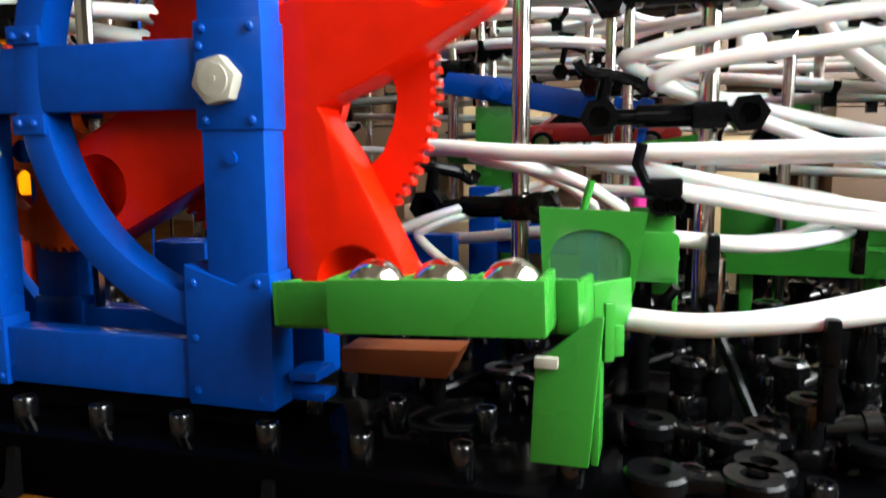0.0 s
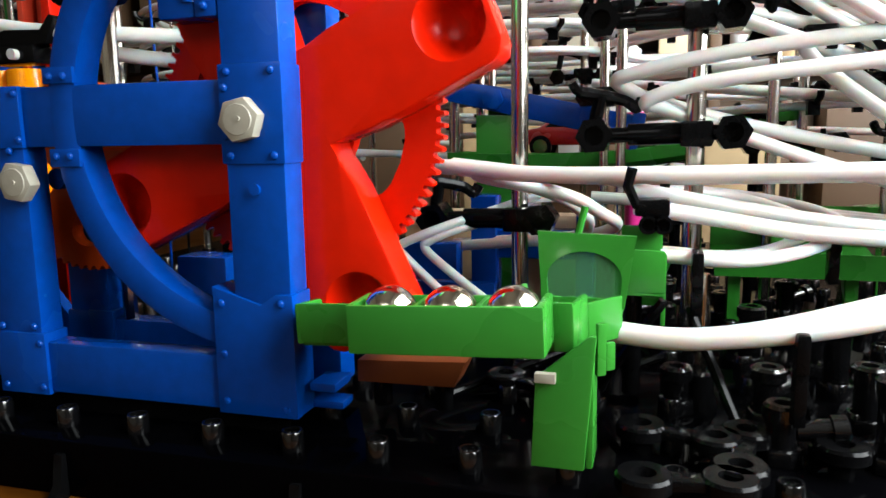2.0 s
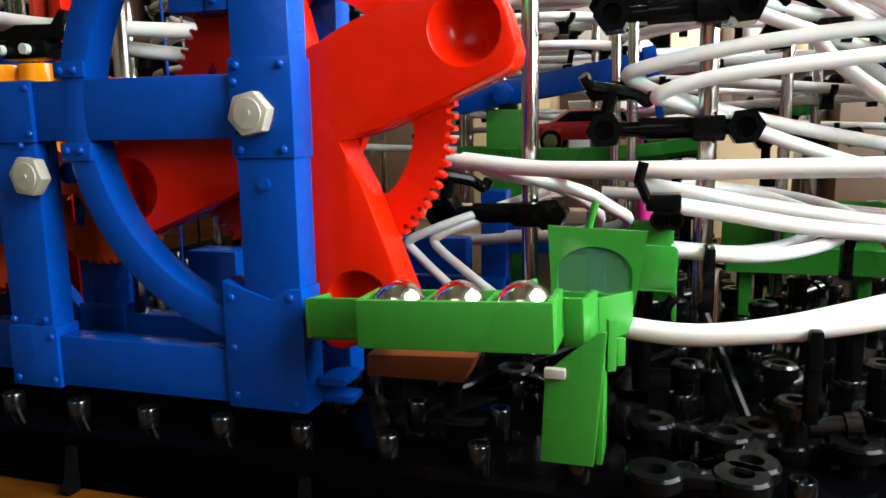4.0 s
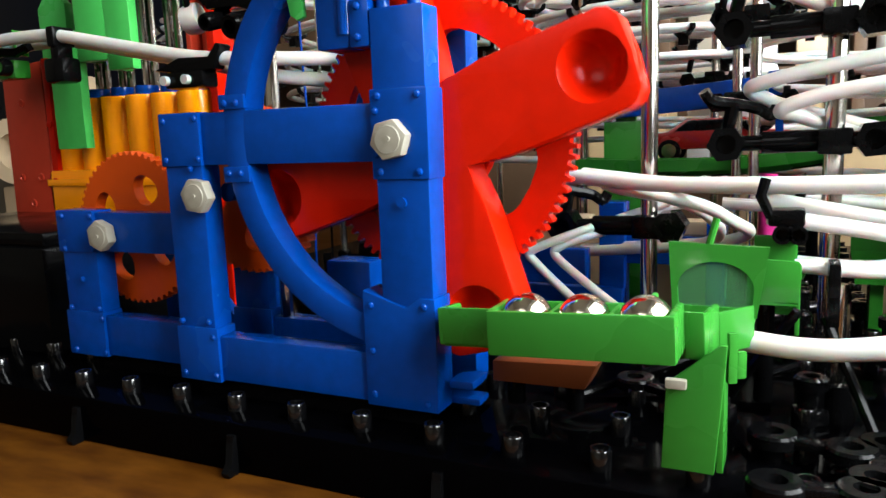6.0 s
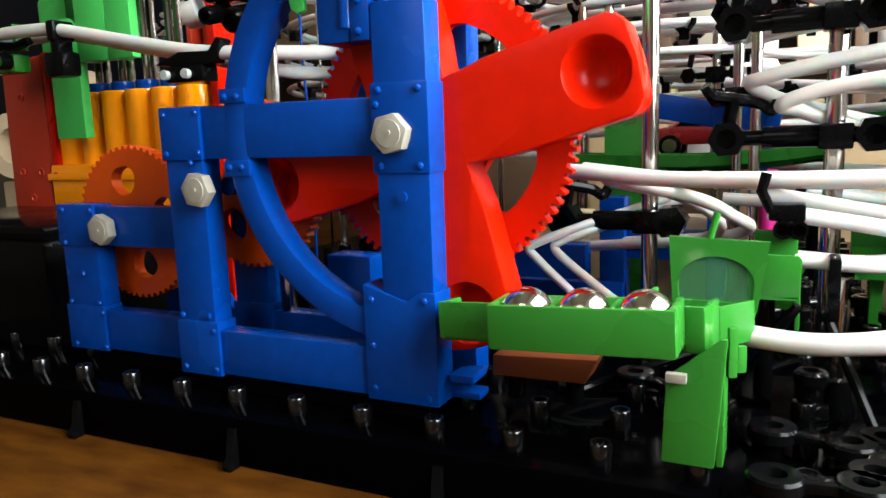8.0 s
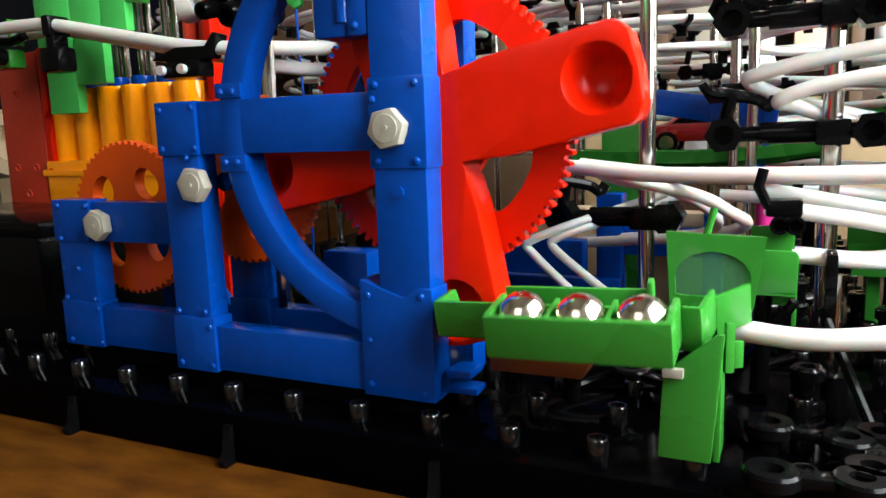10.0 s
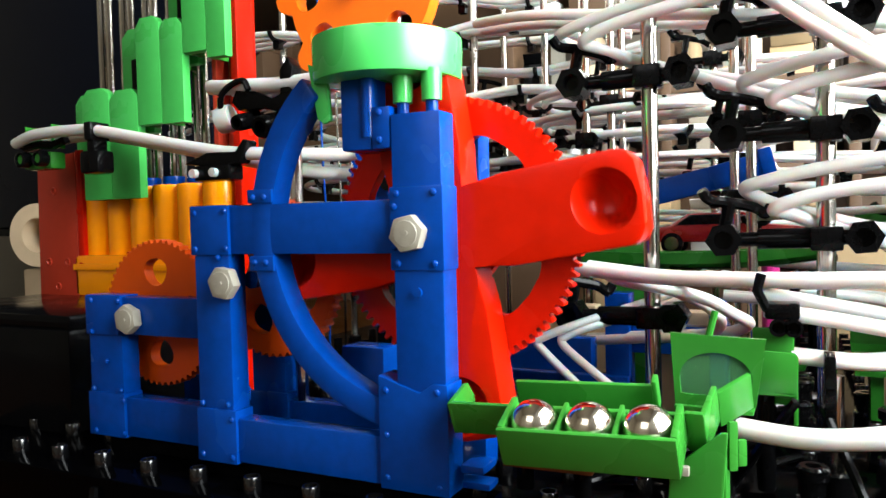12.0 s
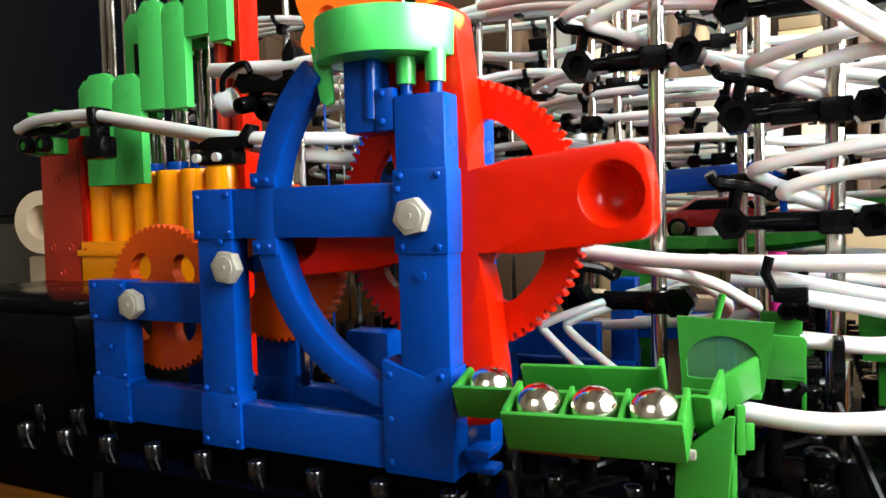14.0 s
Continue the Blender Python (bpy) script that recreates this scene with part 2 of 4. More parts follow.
def bolt_mesh(name, r=4.9, h=4.3):
    """A hexagonal bolt head with a domed top and a small moulding nub, facing -y."""
    bm = bmesh.new()
    hexa = [(r * math.cos(radians(60 * i + 12)), r * math.sin(radians(60 * i + 12))) for i in range(6)]
    prism(hexa, 0, -h * 0.75, 0, bm=bm)
    bm = finish(bm, 0.5)
    lathe([(r * 0.72, -h * 0.70), (r * 0.66, -h * 0.80), (r * 0.3, -h * 0.82)], (0, 0, 0), (0, 1, 0), 12, bm)
    cyl((0.4, -h * 0.8, 0.2), (0.4, -h * 0.92, 0.2), 0.55, seg=8, bm=bm)
    bmesh.ops.recalc_face_normals(bm, faces=bm.faces)
    return to_mesh(name, bm, CREAM)


# ---------------------------------------------------------------- room
def room():
    X0, X1, Y0, Y1, Z0, Z1 = -1700, 350, -1300, 1250, -760, 1500
    part_s = lambda n, bm, m, lab: tagged(part(n, bm, m), lab, n.split("_")[0], kind="structure")
    part_s("floor", box(X0 - 100, X1 + 100, Y0 - 100, Y1 + 100, Z0 - 100, Z0, 0), FLOORM, "brown carpet floor of the room")
    part_s("ceiling", box(X0 - 100, X1 + 100, Y0 - 100, Y1 + 100, Z1, Z1 + 100, 0), WALL, "plain tan painted ceiling")
    part_s("wall_west", box(X0 - 100, X0, Y0, Y1, Z0, Z1, 0), WALL, "plain tan painted wall")
    part_s("wall_north", box(X0 - 100, X1 + 100, Y1, Y1 + 100, Z0, Z1, 0), WALL, "plain tan painted wall behind the shelves")
    bm = bmesh.new()
    box(X0 - 100, -600, Y0 - 100, Y0, Z0, Z1, 0, bm)
    box(200, X1 + 100, Y0 - 100, Y0, Z0, Z1, 0, bm)
    box(-600, 200, Y0 - 100, Y0, Z0, 550, 0, bm)
    box(-600, 200, Y0 - 100, Y0, 1250, Z1, 0, bm)
    part_s("wall_south", finish(bm), CREAMWALL, "pale cream painted wall with a window opening")
    # window added behind the camera to carry the front fill light
    win = thing("window_2", "added white framed window in the unseen south wall, for front fill light", "window", -200, Y0 - 50, 550, kind="structure")
    for a, b in ((-400, -365), (-18, 18), (365, 400)):
        part("window_frame", box(a, b, -20, 20, 0, 700, 2), FLUFF, win)
    for a, b in ((0, 35), (665, 700)):
        part("window_frame", box(-364, 364, -18, 18, a, b, 2), FLUFF, win)
    # the wall with the window opening
    bm = bmesh.new()
    box(X1, X1 + 100, Y0, -240, Z0, Z1, 0, bm)
    box(X1, X1 + 100, 320, Y1, Z0, Z1, 0, bm)
    box(X1, X1 + 100, -240, 320, Z0, 95, 0, bm)
    box(X1, X1 + 100, -240, 320, 595, Z1, 0, bm)
    part_s("wall_east", finish(bm), WALL, "tan painted wall with a wide window opening")
    win = thing("window_1", "white framed window in the east wall", "window", X1 + 50, 40, 95, kind="structure")
    for a, b in ((-280, -250), (-12, 12), (250, 280)):
        part("window_frame", box(-20, 20, a, b, 0, 500, 2), FLUFF, win)
    for a, b in ((0, 35), (465, 500)):
        part("window_frame", box(-18, 18, -249, 249, a, b, 2), FLUFF, win)


room()
window_light("window_daylight", pose(0.343, 0.03, 0.345, 0, 90, 0), 0.46, 0.50, 22.0, (0.93, 0.99, 1.0))
# front fill lamp at the added south window
window_light("window_daylight", look((-0.20, -1.29, 0.90), (0.0, 0.0, 0.06)), 0.72, 0.64, 6.0, (0.98, 0.98, 0.94))

# ---------------------------------------------------------------- table and base plate
BASE_Z = 4.5
part_t = thing("table", "orange-brown varnished wooden table top under the black base", "table", 60, 180, -9)
part("tabletop", box(-900, 270, -560, 600, -30, 0, 2), TABLE, part_t)
for lx in (-840, 210):
    for ly in (-500, 540):
        part("leg", box(lx - 35, lx + 35, ly - 35, ly + 35, -751, -30, 2), TABLE, part_t)

plate = thing("base_plate", "glossy black plastic base plate with rows of round pegs", "base", 0, 0, 0)
part("plate", box(-205, 322, -12, 330, -9, BASE_Z, 1.0), BASE, plate)
clip = bmesh.new()
prism([(-13.5, -9), (-12, -9), (-12, 1.5), (-13.2, 1.5), (-14.4, -5.5), (-16.2, -7.6), (-15.6, -9)], -1.1, 1.1, 0.2, axis="x", bm=clip)
clip_me = to_mesh("edge_clip", finish(clip), BLACK)
for cx in (-169.5, -110.5, -52.5, 6.5, 65, 124):
    share("edge_clip", clip_me, plate, cx, 0, 0)

bm = bmesh.new()
lathe([(2.5, 0), (2.5, 4.1), (2.25, 4.5), (1.75, 4.5), (1.6, 3.4)], (0, 0, 0), (0, 0, 1), 16, bm)
peg_me = to_mesh("peg", finish(bm), PEGEND)
PITCH = 19.8
far = bmesh.new()
for j in range(17):
    for i in range(-9, 17):
        px_, py_ = 1.4 + PITCH * i, -3.5 + PITCH * j
        if px_ < -195 or (j == 0 and not -195 < px_ < 320):
            continue
        if i >= -9 and j <= 10 and i <= 14:
            share("peg", peg_me, plate, px_, py_, BASE_Z)
        else:
            lathe([(2.5, 0), (2.4, 4.5), (1.6, 4.5)], (px_, py_, BASE_Z), (0, 0, 1), 8, far)
tagged(part("peg_field", finish(far), PEGEND, plate), kind="stuff")

# ---------------------------------------------------------------- blue gear frames
bm = bmesh.new()
lathe([(0.95, 0), (0.95, 0.35), (0.7, 0.75), (0.3, 0.9)], (0, 0, 0), (0, -1, 0), 10, bm)
rivet_me = to_mesh("rivet", finish(bm), BLUE)
bolt_me = bolt_mesh("bolt")
AX, AZ = -6.1, 75.0


def blue_frame(y0, front):
    f = thing("gear_tower", "blue plastic frame with riveted corner plates and a curved brace" if front else
              "blue plastic rear frame behind the red wheel", "frame", 0, y0, BASE_Z)
    f["group"] = "gear towers"
    z = -BASE_Z
    part("post", box(-13, 0.9, 0, 8.0, 10.2 + z, 105.2 + z, 0.7), BLUE, f)
    part("crossbar", box(-66.5, -13, 0.3, 6.8, 70.2 + z, 84 + z, 0.6), BLUE, f)
    part("post", box(-79.8, -66.8, 0, 7, 10.2 + z, 70.2 + z, 0.7), BLUE, f)
    part("bottom_bar", box(-66.8, -17.5, 0.3, 6.8, 10.6 + z, 23.2 + z, 0.6), BLUE, f)
    if front:
        part("corner_plate", box(-59.0, -50.6, -0.5, 7, 84.4 + z, 88.2 + z, 0.4), BLUE, f)
        part("corner_plate", box(-59.0, -50.6, -0.5, 7, 65.6 + z, 69.8 + z, 0.4), BLUE, f)
        part("curved_brace", arc_band(-6, 77 + z, 45.4, 52.8, 130, 262, 0.15, 8.0, bevel=1.1), BLUE, f)
    part("corner_plate", box(-80.4, -66.2, -0.7, 6.9, 70 + z, 84.3 + z, 0.5), BLUE, f)
    part("corner_plate", box(-80.4, -65.6, -0.7, 6.9, 10 + z, 25.5 + z, 0.5), BLUE, f)
    part("corner_plate", box(-13.6, 1.4, -0.6, 8.1, 66 + z, 87 + z, 0.5), BLUE, f)
    bmx = prism([(-18.2, 10 + z), (1.5, 10 + z), (1.5, 38 + z), (-2.6, 38 + z), (-6.4, 35.5 + z), (-18.2, 39.3 + z)], -0.7, 8.1, 0.5)
    part("corner_plate", bmx, BLUE, f)
    # added foot; its black stands for the dark gap below the frame
    part("foot", box(-78, -4, 4.4, 6.4, 0, 10.6 + z, 0.2), BLACK, f, "added foot strip, black for the dark gap under the frame")
    if front:
        for rx, rz in ((-1.1, 85.3), (-11.4, 85.3), (-1.1, 67.8), (-11.4, 67.8), (-53.2, 86), (-57.0, 86), (-53.2, 68), (-57.0, 68),
                       (-78.6, 82.2), (-67.4, 82.6), (-78.6, 71.8), (-67.2, 72), (-70.4, 69.4), (-78, 27), (-68.4, 27.2), (-78.4, 12),
                       (-67.2, 12), (-67.2, 23), (-1.2, 12), (-16, 13), (-16, 35.5), (-16, 24), (-1.4, 36), (-12.2, 82), (-12.2, 72)):
            share("rivet", rivet_me, f, rx, -0.4, rz + z)
        part("rivet_pin", lathe([(1.3, 0), (1.3, 0.9), (0.6, 0.9)], (-6.2, 0.05, 60.6 + z), (0, -1, 0), 12), BLUE, f)
        share("bolt", bolt_me, f, -7.4, -0.6, 75.3 + z)
        share("bolt", bolt_me, f, -67.0, -0.4, 62.3 + z, 0, 0, 20)
        # upper bracket that carries the green ring
        part("bracket", box(-18.6, -13.2, 0.2, 7, 96.8 + z, 107.5 + z, 0.6), BLUE, f)
        part("bracket_column", box(-28.0, -18.8, 0.6, 12, 96.8 + z, 119 + z, 0.8), BLUE, f)
        part("bracket_rib", cyl((-20.2, 1.6, 100 + z), (-20.2, 1.6, 119 + z), 1.9, seg=14), BLUE, f)
        for rz in (99, 106):
            share("rivet", rivet_me, f, -16.2, 0.1, rz + z)
        for lx in (-11.2, -3.0):
            part("pin", cyl((lx, 3.8, 104 + z), (lx, 3.8, 109 + z), 1.6, seg=14), BLUE, f)
        part("foot_flange", box(2.7, 9.0, 3.0, 12, 15.5 + z, 17.5 + z, 0.5), BLUE, f)
        part("foot_flange", box(-2, 9.0, 6.9, 13, 10.2 + z, 12.0 + z, 0.5), BLUE, f)
    return f


front_frame = blue_frame(0, True)
rear_frame = blue_frame(23.5, False)

small = thing("motor_frame", "low blue plastic frame section holding the orange cog", "frame", 0, 7.2, BASE_Z)
z = -BASE_Z
part("post", box(-135, -119.6, 0, 7, 10.4 + z, 56.4 + z, 0.7), BLUE, small)
part("crossbar", box(-119.6, -80.5, 0.3, 6.8, 44 + z, 56.3 + z, 0.6), BLUE, small)
part("bottom_bar", box(-119.6, -80.5, 0.3, 6.8, 10.6 + z, 23.4 + z, 0.6), BLUE, small)
part("corner_plate", box(-135.6, -119, -0.7, 6.9, 43.6 + z, 56.8 + z, 0.5), BLUE, small)
part("corner_plate", box(-135.6, -118.8, -0.7, 6.9, 10.0 + z, 24.6 + z, 0.5), BLUE, small)
for rx, rz in ((-132.6, 55), (-120, 55), (-132.6, 44.6), (-120, 44.8), (-132.6, 25.6), (-120, 25.8), (-132.4, 11.6), (-119, 11.6), (-119, 22.6), (-126, 35)):
    share("rivet", rivet_me, small, rx, -0.6, rz + z)
share("bolt", bolt_me, small, -114.5, 0.0, 49.4 + z, 0, 0, 35)
# another added foot strip, coloured like the dark gap it fills
part("foot", box(-132, -82, 4.4, 6.4, 0, 10.6 + z, 0.2), BLACK, small, "added foot strip, black for the dark gap under the frame")

# struts between the frames
strut = thing("gear_bracket", "dark blue plastic bracket standing behind the frame", "bracket", -48, 44, BASE_Z)
part("body", box(-8, 8, -5, 5, 0, 34, 1), BLUE, strut)
part("flange", box(-12, 30, -7, 7, 0, 6, 1), BLUE, strut)
part("rib", prism([(8, 6), (26, 6), (8, 26)], -2, 2, 0.4), BLUE, strut)
strut2 = copy_thing(strut, pose(-0.120, 0.046, BASE_Z * MM))


# ---------------------------------------------------------------- red wheel and orange cogs
def pierced(outer, holes, y0, y1, bm):
    """A plate in the xz plane between y0 and y1, with an outline and holes that go through it."""
    flat = bmesh.new()
    for loop in [outer] + holes:
        vs = [flat.verts.new((x, 0, z)) for x, z in loop]
        for i in range(len(vs)):
            flat.edges.new((vs[i], vs[(i + 1) % len(vs)]))
    bmesh.ops.triangle_fill(flat, use_beauty=True, use_dissolve=False, edges=flat.edges[:], normal=(0, -1, 0))
    flat.verts.index_update()
    front = [bm.verts.new((v.co.x, y0, v.co.z)) for v in flat.verts]
    back = [bm.verts.new((v.co.x, y1, v.co.z)) for v in flat.verts]
    for f in flat.faces:
        ids = [v.index for v in f.verts]
        bm.faces.new([front[i] for i in ids])
        bm.faces.new([back[i] for i in ids[::-1]])
    k = 0
    for loop in [outer] + holes:
        n = len(loop)
        for i in range(n):
            j = (i + 1) % n
            bm.faces.new((front[k + i], front[k + j], back[k + j], back[k + i]))
        k += n
    flat.free()
    return bm


def round_hole(mid, ha, rm, hr, power=1.0, n=28):
    """A hole bounded by angles mid +- ha (degrees) and radii rm +- hr, with rounded corners."""
    pts = []
    for i in range(n):
        t = 2 * math.pi * i / n
        c, s = math.cos(t), math.sin(t)
        u = math.copysign(abs(c) ** power, c)
        v = math.copysign(abs(s) ** power, s)
        a, r = radians(mid + ha * u), rm + hr * v
        pts.append((r * math.cos(a), r * math.sin(a)))
    return pts


def cog_mesh(name, R, teeth, y0, y1, material, holes, depth=1.9, hub=7.0):
    """A spur gear about the y axis: toothed rim, pierced web, thick hub."""
    outer = []
    for i in range(teeth):
        for u, r in ((0.0, R - 0.15), (0.14, R), (0.30, R - 0.15), (0.48, R - depth), (0.82, R - depth)):
            a = 2 * math.pi * (i + u) / teeth
            outer.append((r * math.cos(a), r * math.sin(a)))
    bm = bmesh.new()
    pierced(outer, holes, y0, y1, bm)
    cyl((0, y0 - 1.5, 0), (0, y1 + 1.5, 0), hub, seg=24, bm=bm)
    finish(bm)
    return to_mesh(name, bm, material)


def red_arm(name):
    """One arm of the wheel along +x, with a round dished pocket near its tip, facing -y."""
    W, H, L, Y0, Y1 = 11.6, 10.3, 54.0, -6.2, 4.6
    cx, cr = 45.0, 7.8
    bm = bmesh.new()
    # outline with chamfered, rounded tip
    out = [(H, -H), (21, -W), (L - 4.2, -W + 0.3), (L - 2.2, -W + 1.2), (L - 0.6, -W + 3.6), (L, 0), (L - 0.6, W - 3.6), (L - 2.2, W - 1.2), (L - 4.2, W - 0.3), (21, W), (H, H)]
    dense = []
    for i in range(len(out)):
        a, b = out[i], out[(i + 1) % len(out)]
        m = max(1, int(math.hypot(b[0] - a[0], b[1] - a[1]) / 3.0))
        dense += [(a[0] + (b[0] - a[0]) * k / m, a[1] + (b[1] - a[1]) * k / m) for k in range(m)]
    n = len(dense)
    ang = [math.atan2(p[1], p[0] - cx) for p in dense]
    f = [bm.verts.new((p[0], Y0, p[1])) for p in dense]
    b = [bm.verts.new((p[0], Y1, p[1])) for p in dense]
    prev = f
    for rr, yy in ((cr, 0.0), (cr * 0.93, 0.7), (cr * 0.80, 3.0), (cr * 0.58, 5.4), (cr * 0.3, 6.6)):
        cur = [bm.verts.new((cx + rr * math.cos(t), Y0 + yy, rr * math.sin(t))) for t in ang]
        for i in range(n):
            bm.faces.new((prev[i], prev[(i + 1) % n], cur[(i + 1) % n], cur[i]))
        prev = cur
    bm.faces.new(prev)
    bm.faces.new(b[::-1])
    for i in range(n):
        bm.faces.new((f[i], b[i], b[(i + 1) % n], f[(i + 1) % n]))
    bmesh.ops.recalc_face_normals(bm, faces=bm.faces)
    fb = set(f) | set(b)
    edges = [e for e in bm.edges if all(v in fb for v in e.verts) and e.calc_face_angle(0) > radians(50) and min(v.co.x for v in e.verts) > H + 0.5]
    bmesh.ops.bevel(bm, geom=edges, offset=0.8, segments=2, profile=0.6, affect="EDGES", clamp_overlap=True)
    return to_mesh(name, bm, RED)


WY = 14.4
wheel = thing("ball_elevator", "red plastic lift wheel with four cupped arms and a toothed rim", "wheel", AX, WY, AZ)
arm_me = red_arm("arm")
for k in range(4):
    share("arm", arm_me, wheel, 0, 0, 0, ry=-90 * k)
part("hub_plate", prism([(-10.3, -10.3), (10.3, -10.3), (10.3, 10.3), (-10.3, 10.3)], -6.2, 4.6, 0), RED, wheel)
rim = new("toothed_rim", cog_mesh("toothed_rim", 36.6, 84, 4.7, 8.2, RED, [round_hole(90 * k, 23, 21.6, 6.0, 0.5) for k in range(4)]))
rim.parent = wheel
rim.matrix_basis = pose(0, 0, 0, 0, 45, 0)
part("axle", cyl((0, -15, 0), (0, 14, 0), 3.0, seg=20), CREAM, wheel)

cog_me = cog_mesh("cog_wheel", 24.6, 56, -2.0, 2.0, COG, [round_hole(35 + 90 * k, 21.0, 13.6, 4.6, 0.85) for k in range(4)], 1.15, 4.5)
cogs = []
for cx, cz, lab in ((-67.0, 62.3, "orange plastic cog meshing with the red wheel"), (-114.6, 50.0, "orange plastic cog driven by the motor")):
    c = thing("cog", lab, "gear", cx, 20.2, cz, group="orange cogs")
    o = new("cog_wheel", cog_me)
    o.parent = c
    part("axle", cyl((0, -11, 0), (0, 8, 0), 2.6, seg=18), BLUE, c)
    cogs.append(c)

# ---------------------------------------------------------------- green tray, its stand, bowl, balls
PY, PZ, ROLL = -1.8, 31.3, -2.3
tray = thing("ball_tray", "green plastic rocking tray with three ball pockets", "tray", 0, PY, PZ)


def tray_part(name, x0, x1, y0, y1, z0, z1, bev=0.45):
    part(name, box(x0, x1, y0 - PY, y1 - PY, z0 - PZ, z1 - PZ, bev), GREEN, tray)


def tray_wall(name, a, b, z0, z1, thick=1.2):
    """An upright panel from a to b (x, y), between two heights."""
    d = (Vector(b) - Vector(a)).normalized() * thick
    o = Vector((-d.y, d.x))
    ring_ = [Vector(a), Vector(b), Vector(b) + o, Vector(a) + o]
    part(name, prism([(q.x, q.y - PY) for q in ring_], z0 - PZ, z1 - PZ, 0.35, axis="z"), GREEN, tray)


tray_part("front_wall", 21.4, 58.2, -17.4, -16.1, 30.5, 39.8, 0.6)
tray_part("end_wall", 21.4, 22.8, -16.15, -5.2, 30.5, 39.8)
tray_part("end_wall", 56.8, 58.2, -16.15, -5.2, 30.5, 39.8)
tray_part("divider", 33.5, 34.5, -16.15, -5.6, 31.4, 39.2, 0.3)
tray_part("divider", 45.4, 46.4, -16.15, -5.6, 31.4, 39.2, 0.3)
tray_part("floor_panel", 22.7, 56.9, -16.2, -5.2, 30.7, 31.8, 0.2)
tray_part("middle_wall", 5.6, 58.2, -5.8, -4.6, 29.0, 37.4)
tray_part("channel_floor", 5.6, 61.6, -4.7, 5.0, 28.2, 29.4, 0.3)
tray_part("back_wall", 18.4, 51.4, 4.6, 5.8, 28.4, 37.0)
tray_part("back_tab", 50.4, 51.6, 2.6, 5.9, 32, 39.4)
part("side_cheek", prism([(-5.7 - PY, 28.8 - PZ), (5.6 - PY, 27.6 - PZ), (6.4 - PY, 31.5 - PZ), (4.6 - PY, 36.2 - PZ), (3.6 - PY, 36.4 - PZ), (-5.7 - PY, 37.3 - PZ)], 4.8, 6.1, 0.35, axis="x"), GREEN, tray)
tray_wall("outlet_wall", (58.1, -6.0), (61.9, -6.3), 28.6, 38.0)
tray_wall("outlet_wall", (62.0, -6.2), (63.6, 5.0), 28.4, 37.4)
tray_wall("outlet_plate", (63.6, 5.1), (69.9, 12.8), 26.6, 35.4)

stand = thing("tray_stand", "green plastic leg that carries the ball tray", "stand", 0, 0, BASE_Z + 4.0)
s0 = -(BASE_Z + 4.0)
part("leg_panel", prism([(54.2, 9 + s0), (64.2, 9 + s0), (66.2, 35 + s0), (65.0, 35 + s0), (55.0, 26.5 + s0)], -8.6, -7.2, 0.4), GREEN, stand)
part("leg_side", prism([(-7.3, 9 + s0), (2, 9 + s0), (1, 24 + s0), (-4.4, 34 + s0), (-7.3, 34 + s0)], 64.4, 65.7, 0.3, axis="x"), GREEN, stand)
part("leg_foot", cyl((60, -3.5, 0), (60, -3.5, 6), 3.4, seg=16, bevel=0.4), BLACK, stand, "black peg socket under the leg")
part("hinge_tab", prism([(66.2, -5.4), (67.8, -4.4), (67.0, -3.2), (65.6, -4.2)], 26.5 + s0, 36.5 + s0, 0.3, axis="z"), GREEN, stand)
part("hinge_tab", prism([(67.6, -1.8), (69.2, -0.6), (68.4, 0.4), (67.0, -0.8)], 26.5 + s0, 32.0 + s0, 0.3, axis="z"), GREEN, stand)
part("pivot_pin", box(55.1, 59.0, -10.2, -8.5, 26.0 + s0, 27.9 + s0, 0.3), CREAM, stand, "short white pin on the leg")

# added solid strip for the reddish reflection under the tray; its black legs merge into the dark
block = thing("wood_offcut", "reddish brown strip on black pegs, standing in for the reflection under the tray", "wood", 24, 12, BASE_Z + 4.5)
part("body", prism([(-13.5, 6.4), (9.5, 6.6), (12.5, 12.8), (-13.5, 11.6)], 0, 9, 0.4), REDREFLECT, block)
for lx in (-9, 6):
    part("peg_leg", cyl((lx, 4.5, 0), (lx, 4.5, 6.6), 2.2, seg=12), BLACK, block)

bowl = thing("chute_hood", "green plastic chute hood with a clear arched window", "chute", 62, 16, BASE_Z + 4.0)
o = -(BASE_Z + 4.0)
bw = [(-10.4, 50.8 + o), (10.2, 50.0 + o), (8.0, 34.5 + o), (-9.4, 34.0 + o)]
arch_o, arch_i = [], []
for k in range(4):
    (ax_, az_), (bx_, bz_) = bw[k], bw[(k + 1) % 4]
    for i in range(10):
        x_, z_ = ax_ + (bx_ - ax_) * i / 10, az_ + (bz_ - az_) * i / 10
        arch_o.append((x_, z_))
        t = math.atan2(z_ - 41.2 - o, x_ + 0.6)
        c_, s_ = math.cos(t), math.sin(t)
        k_ = 1.0 if s_ > 0 else 1.0 / max(abs(c_), abs(s_) * 1.5)
        arch_i.append((-0.5 + (7.9 - 0.5 * max(0.0, -s_)) * k_ * c_, 40.6 + o + 6.0 * k_ * s_))
part("hood_panel", ring_faces(arch_o, arch_i, 0, 1.4, bevel=0.0), GREEN, bowl)
film_ob = part("clear_window", prism(arch_i, 0.5, 0.8, 0), CLEAR, bowl, "clear scuffed plastic window")
film_ob.visible_shadow = False
part("floor_panel", box(-9.5, 7.6, -1.4, 6, 33.0 + o, 34.2 + o, 0.3), GREEN, bowl)
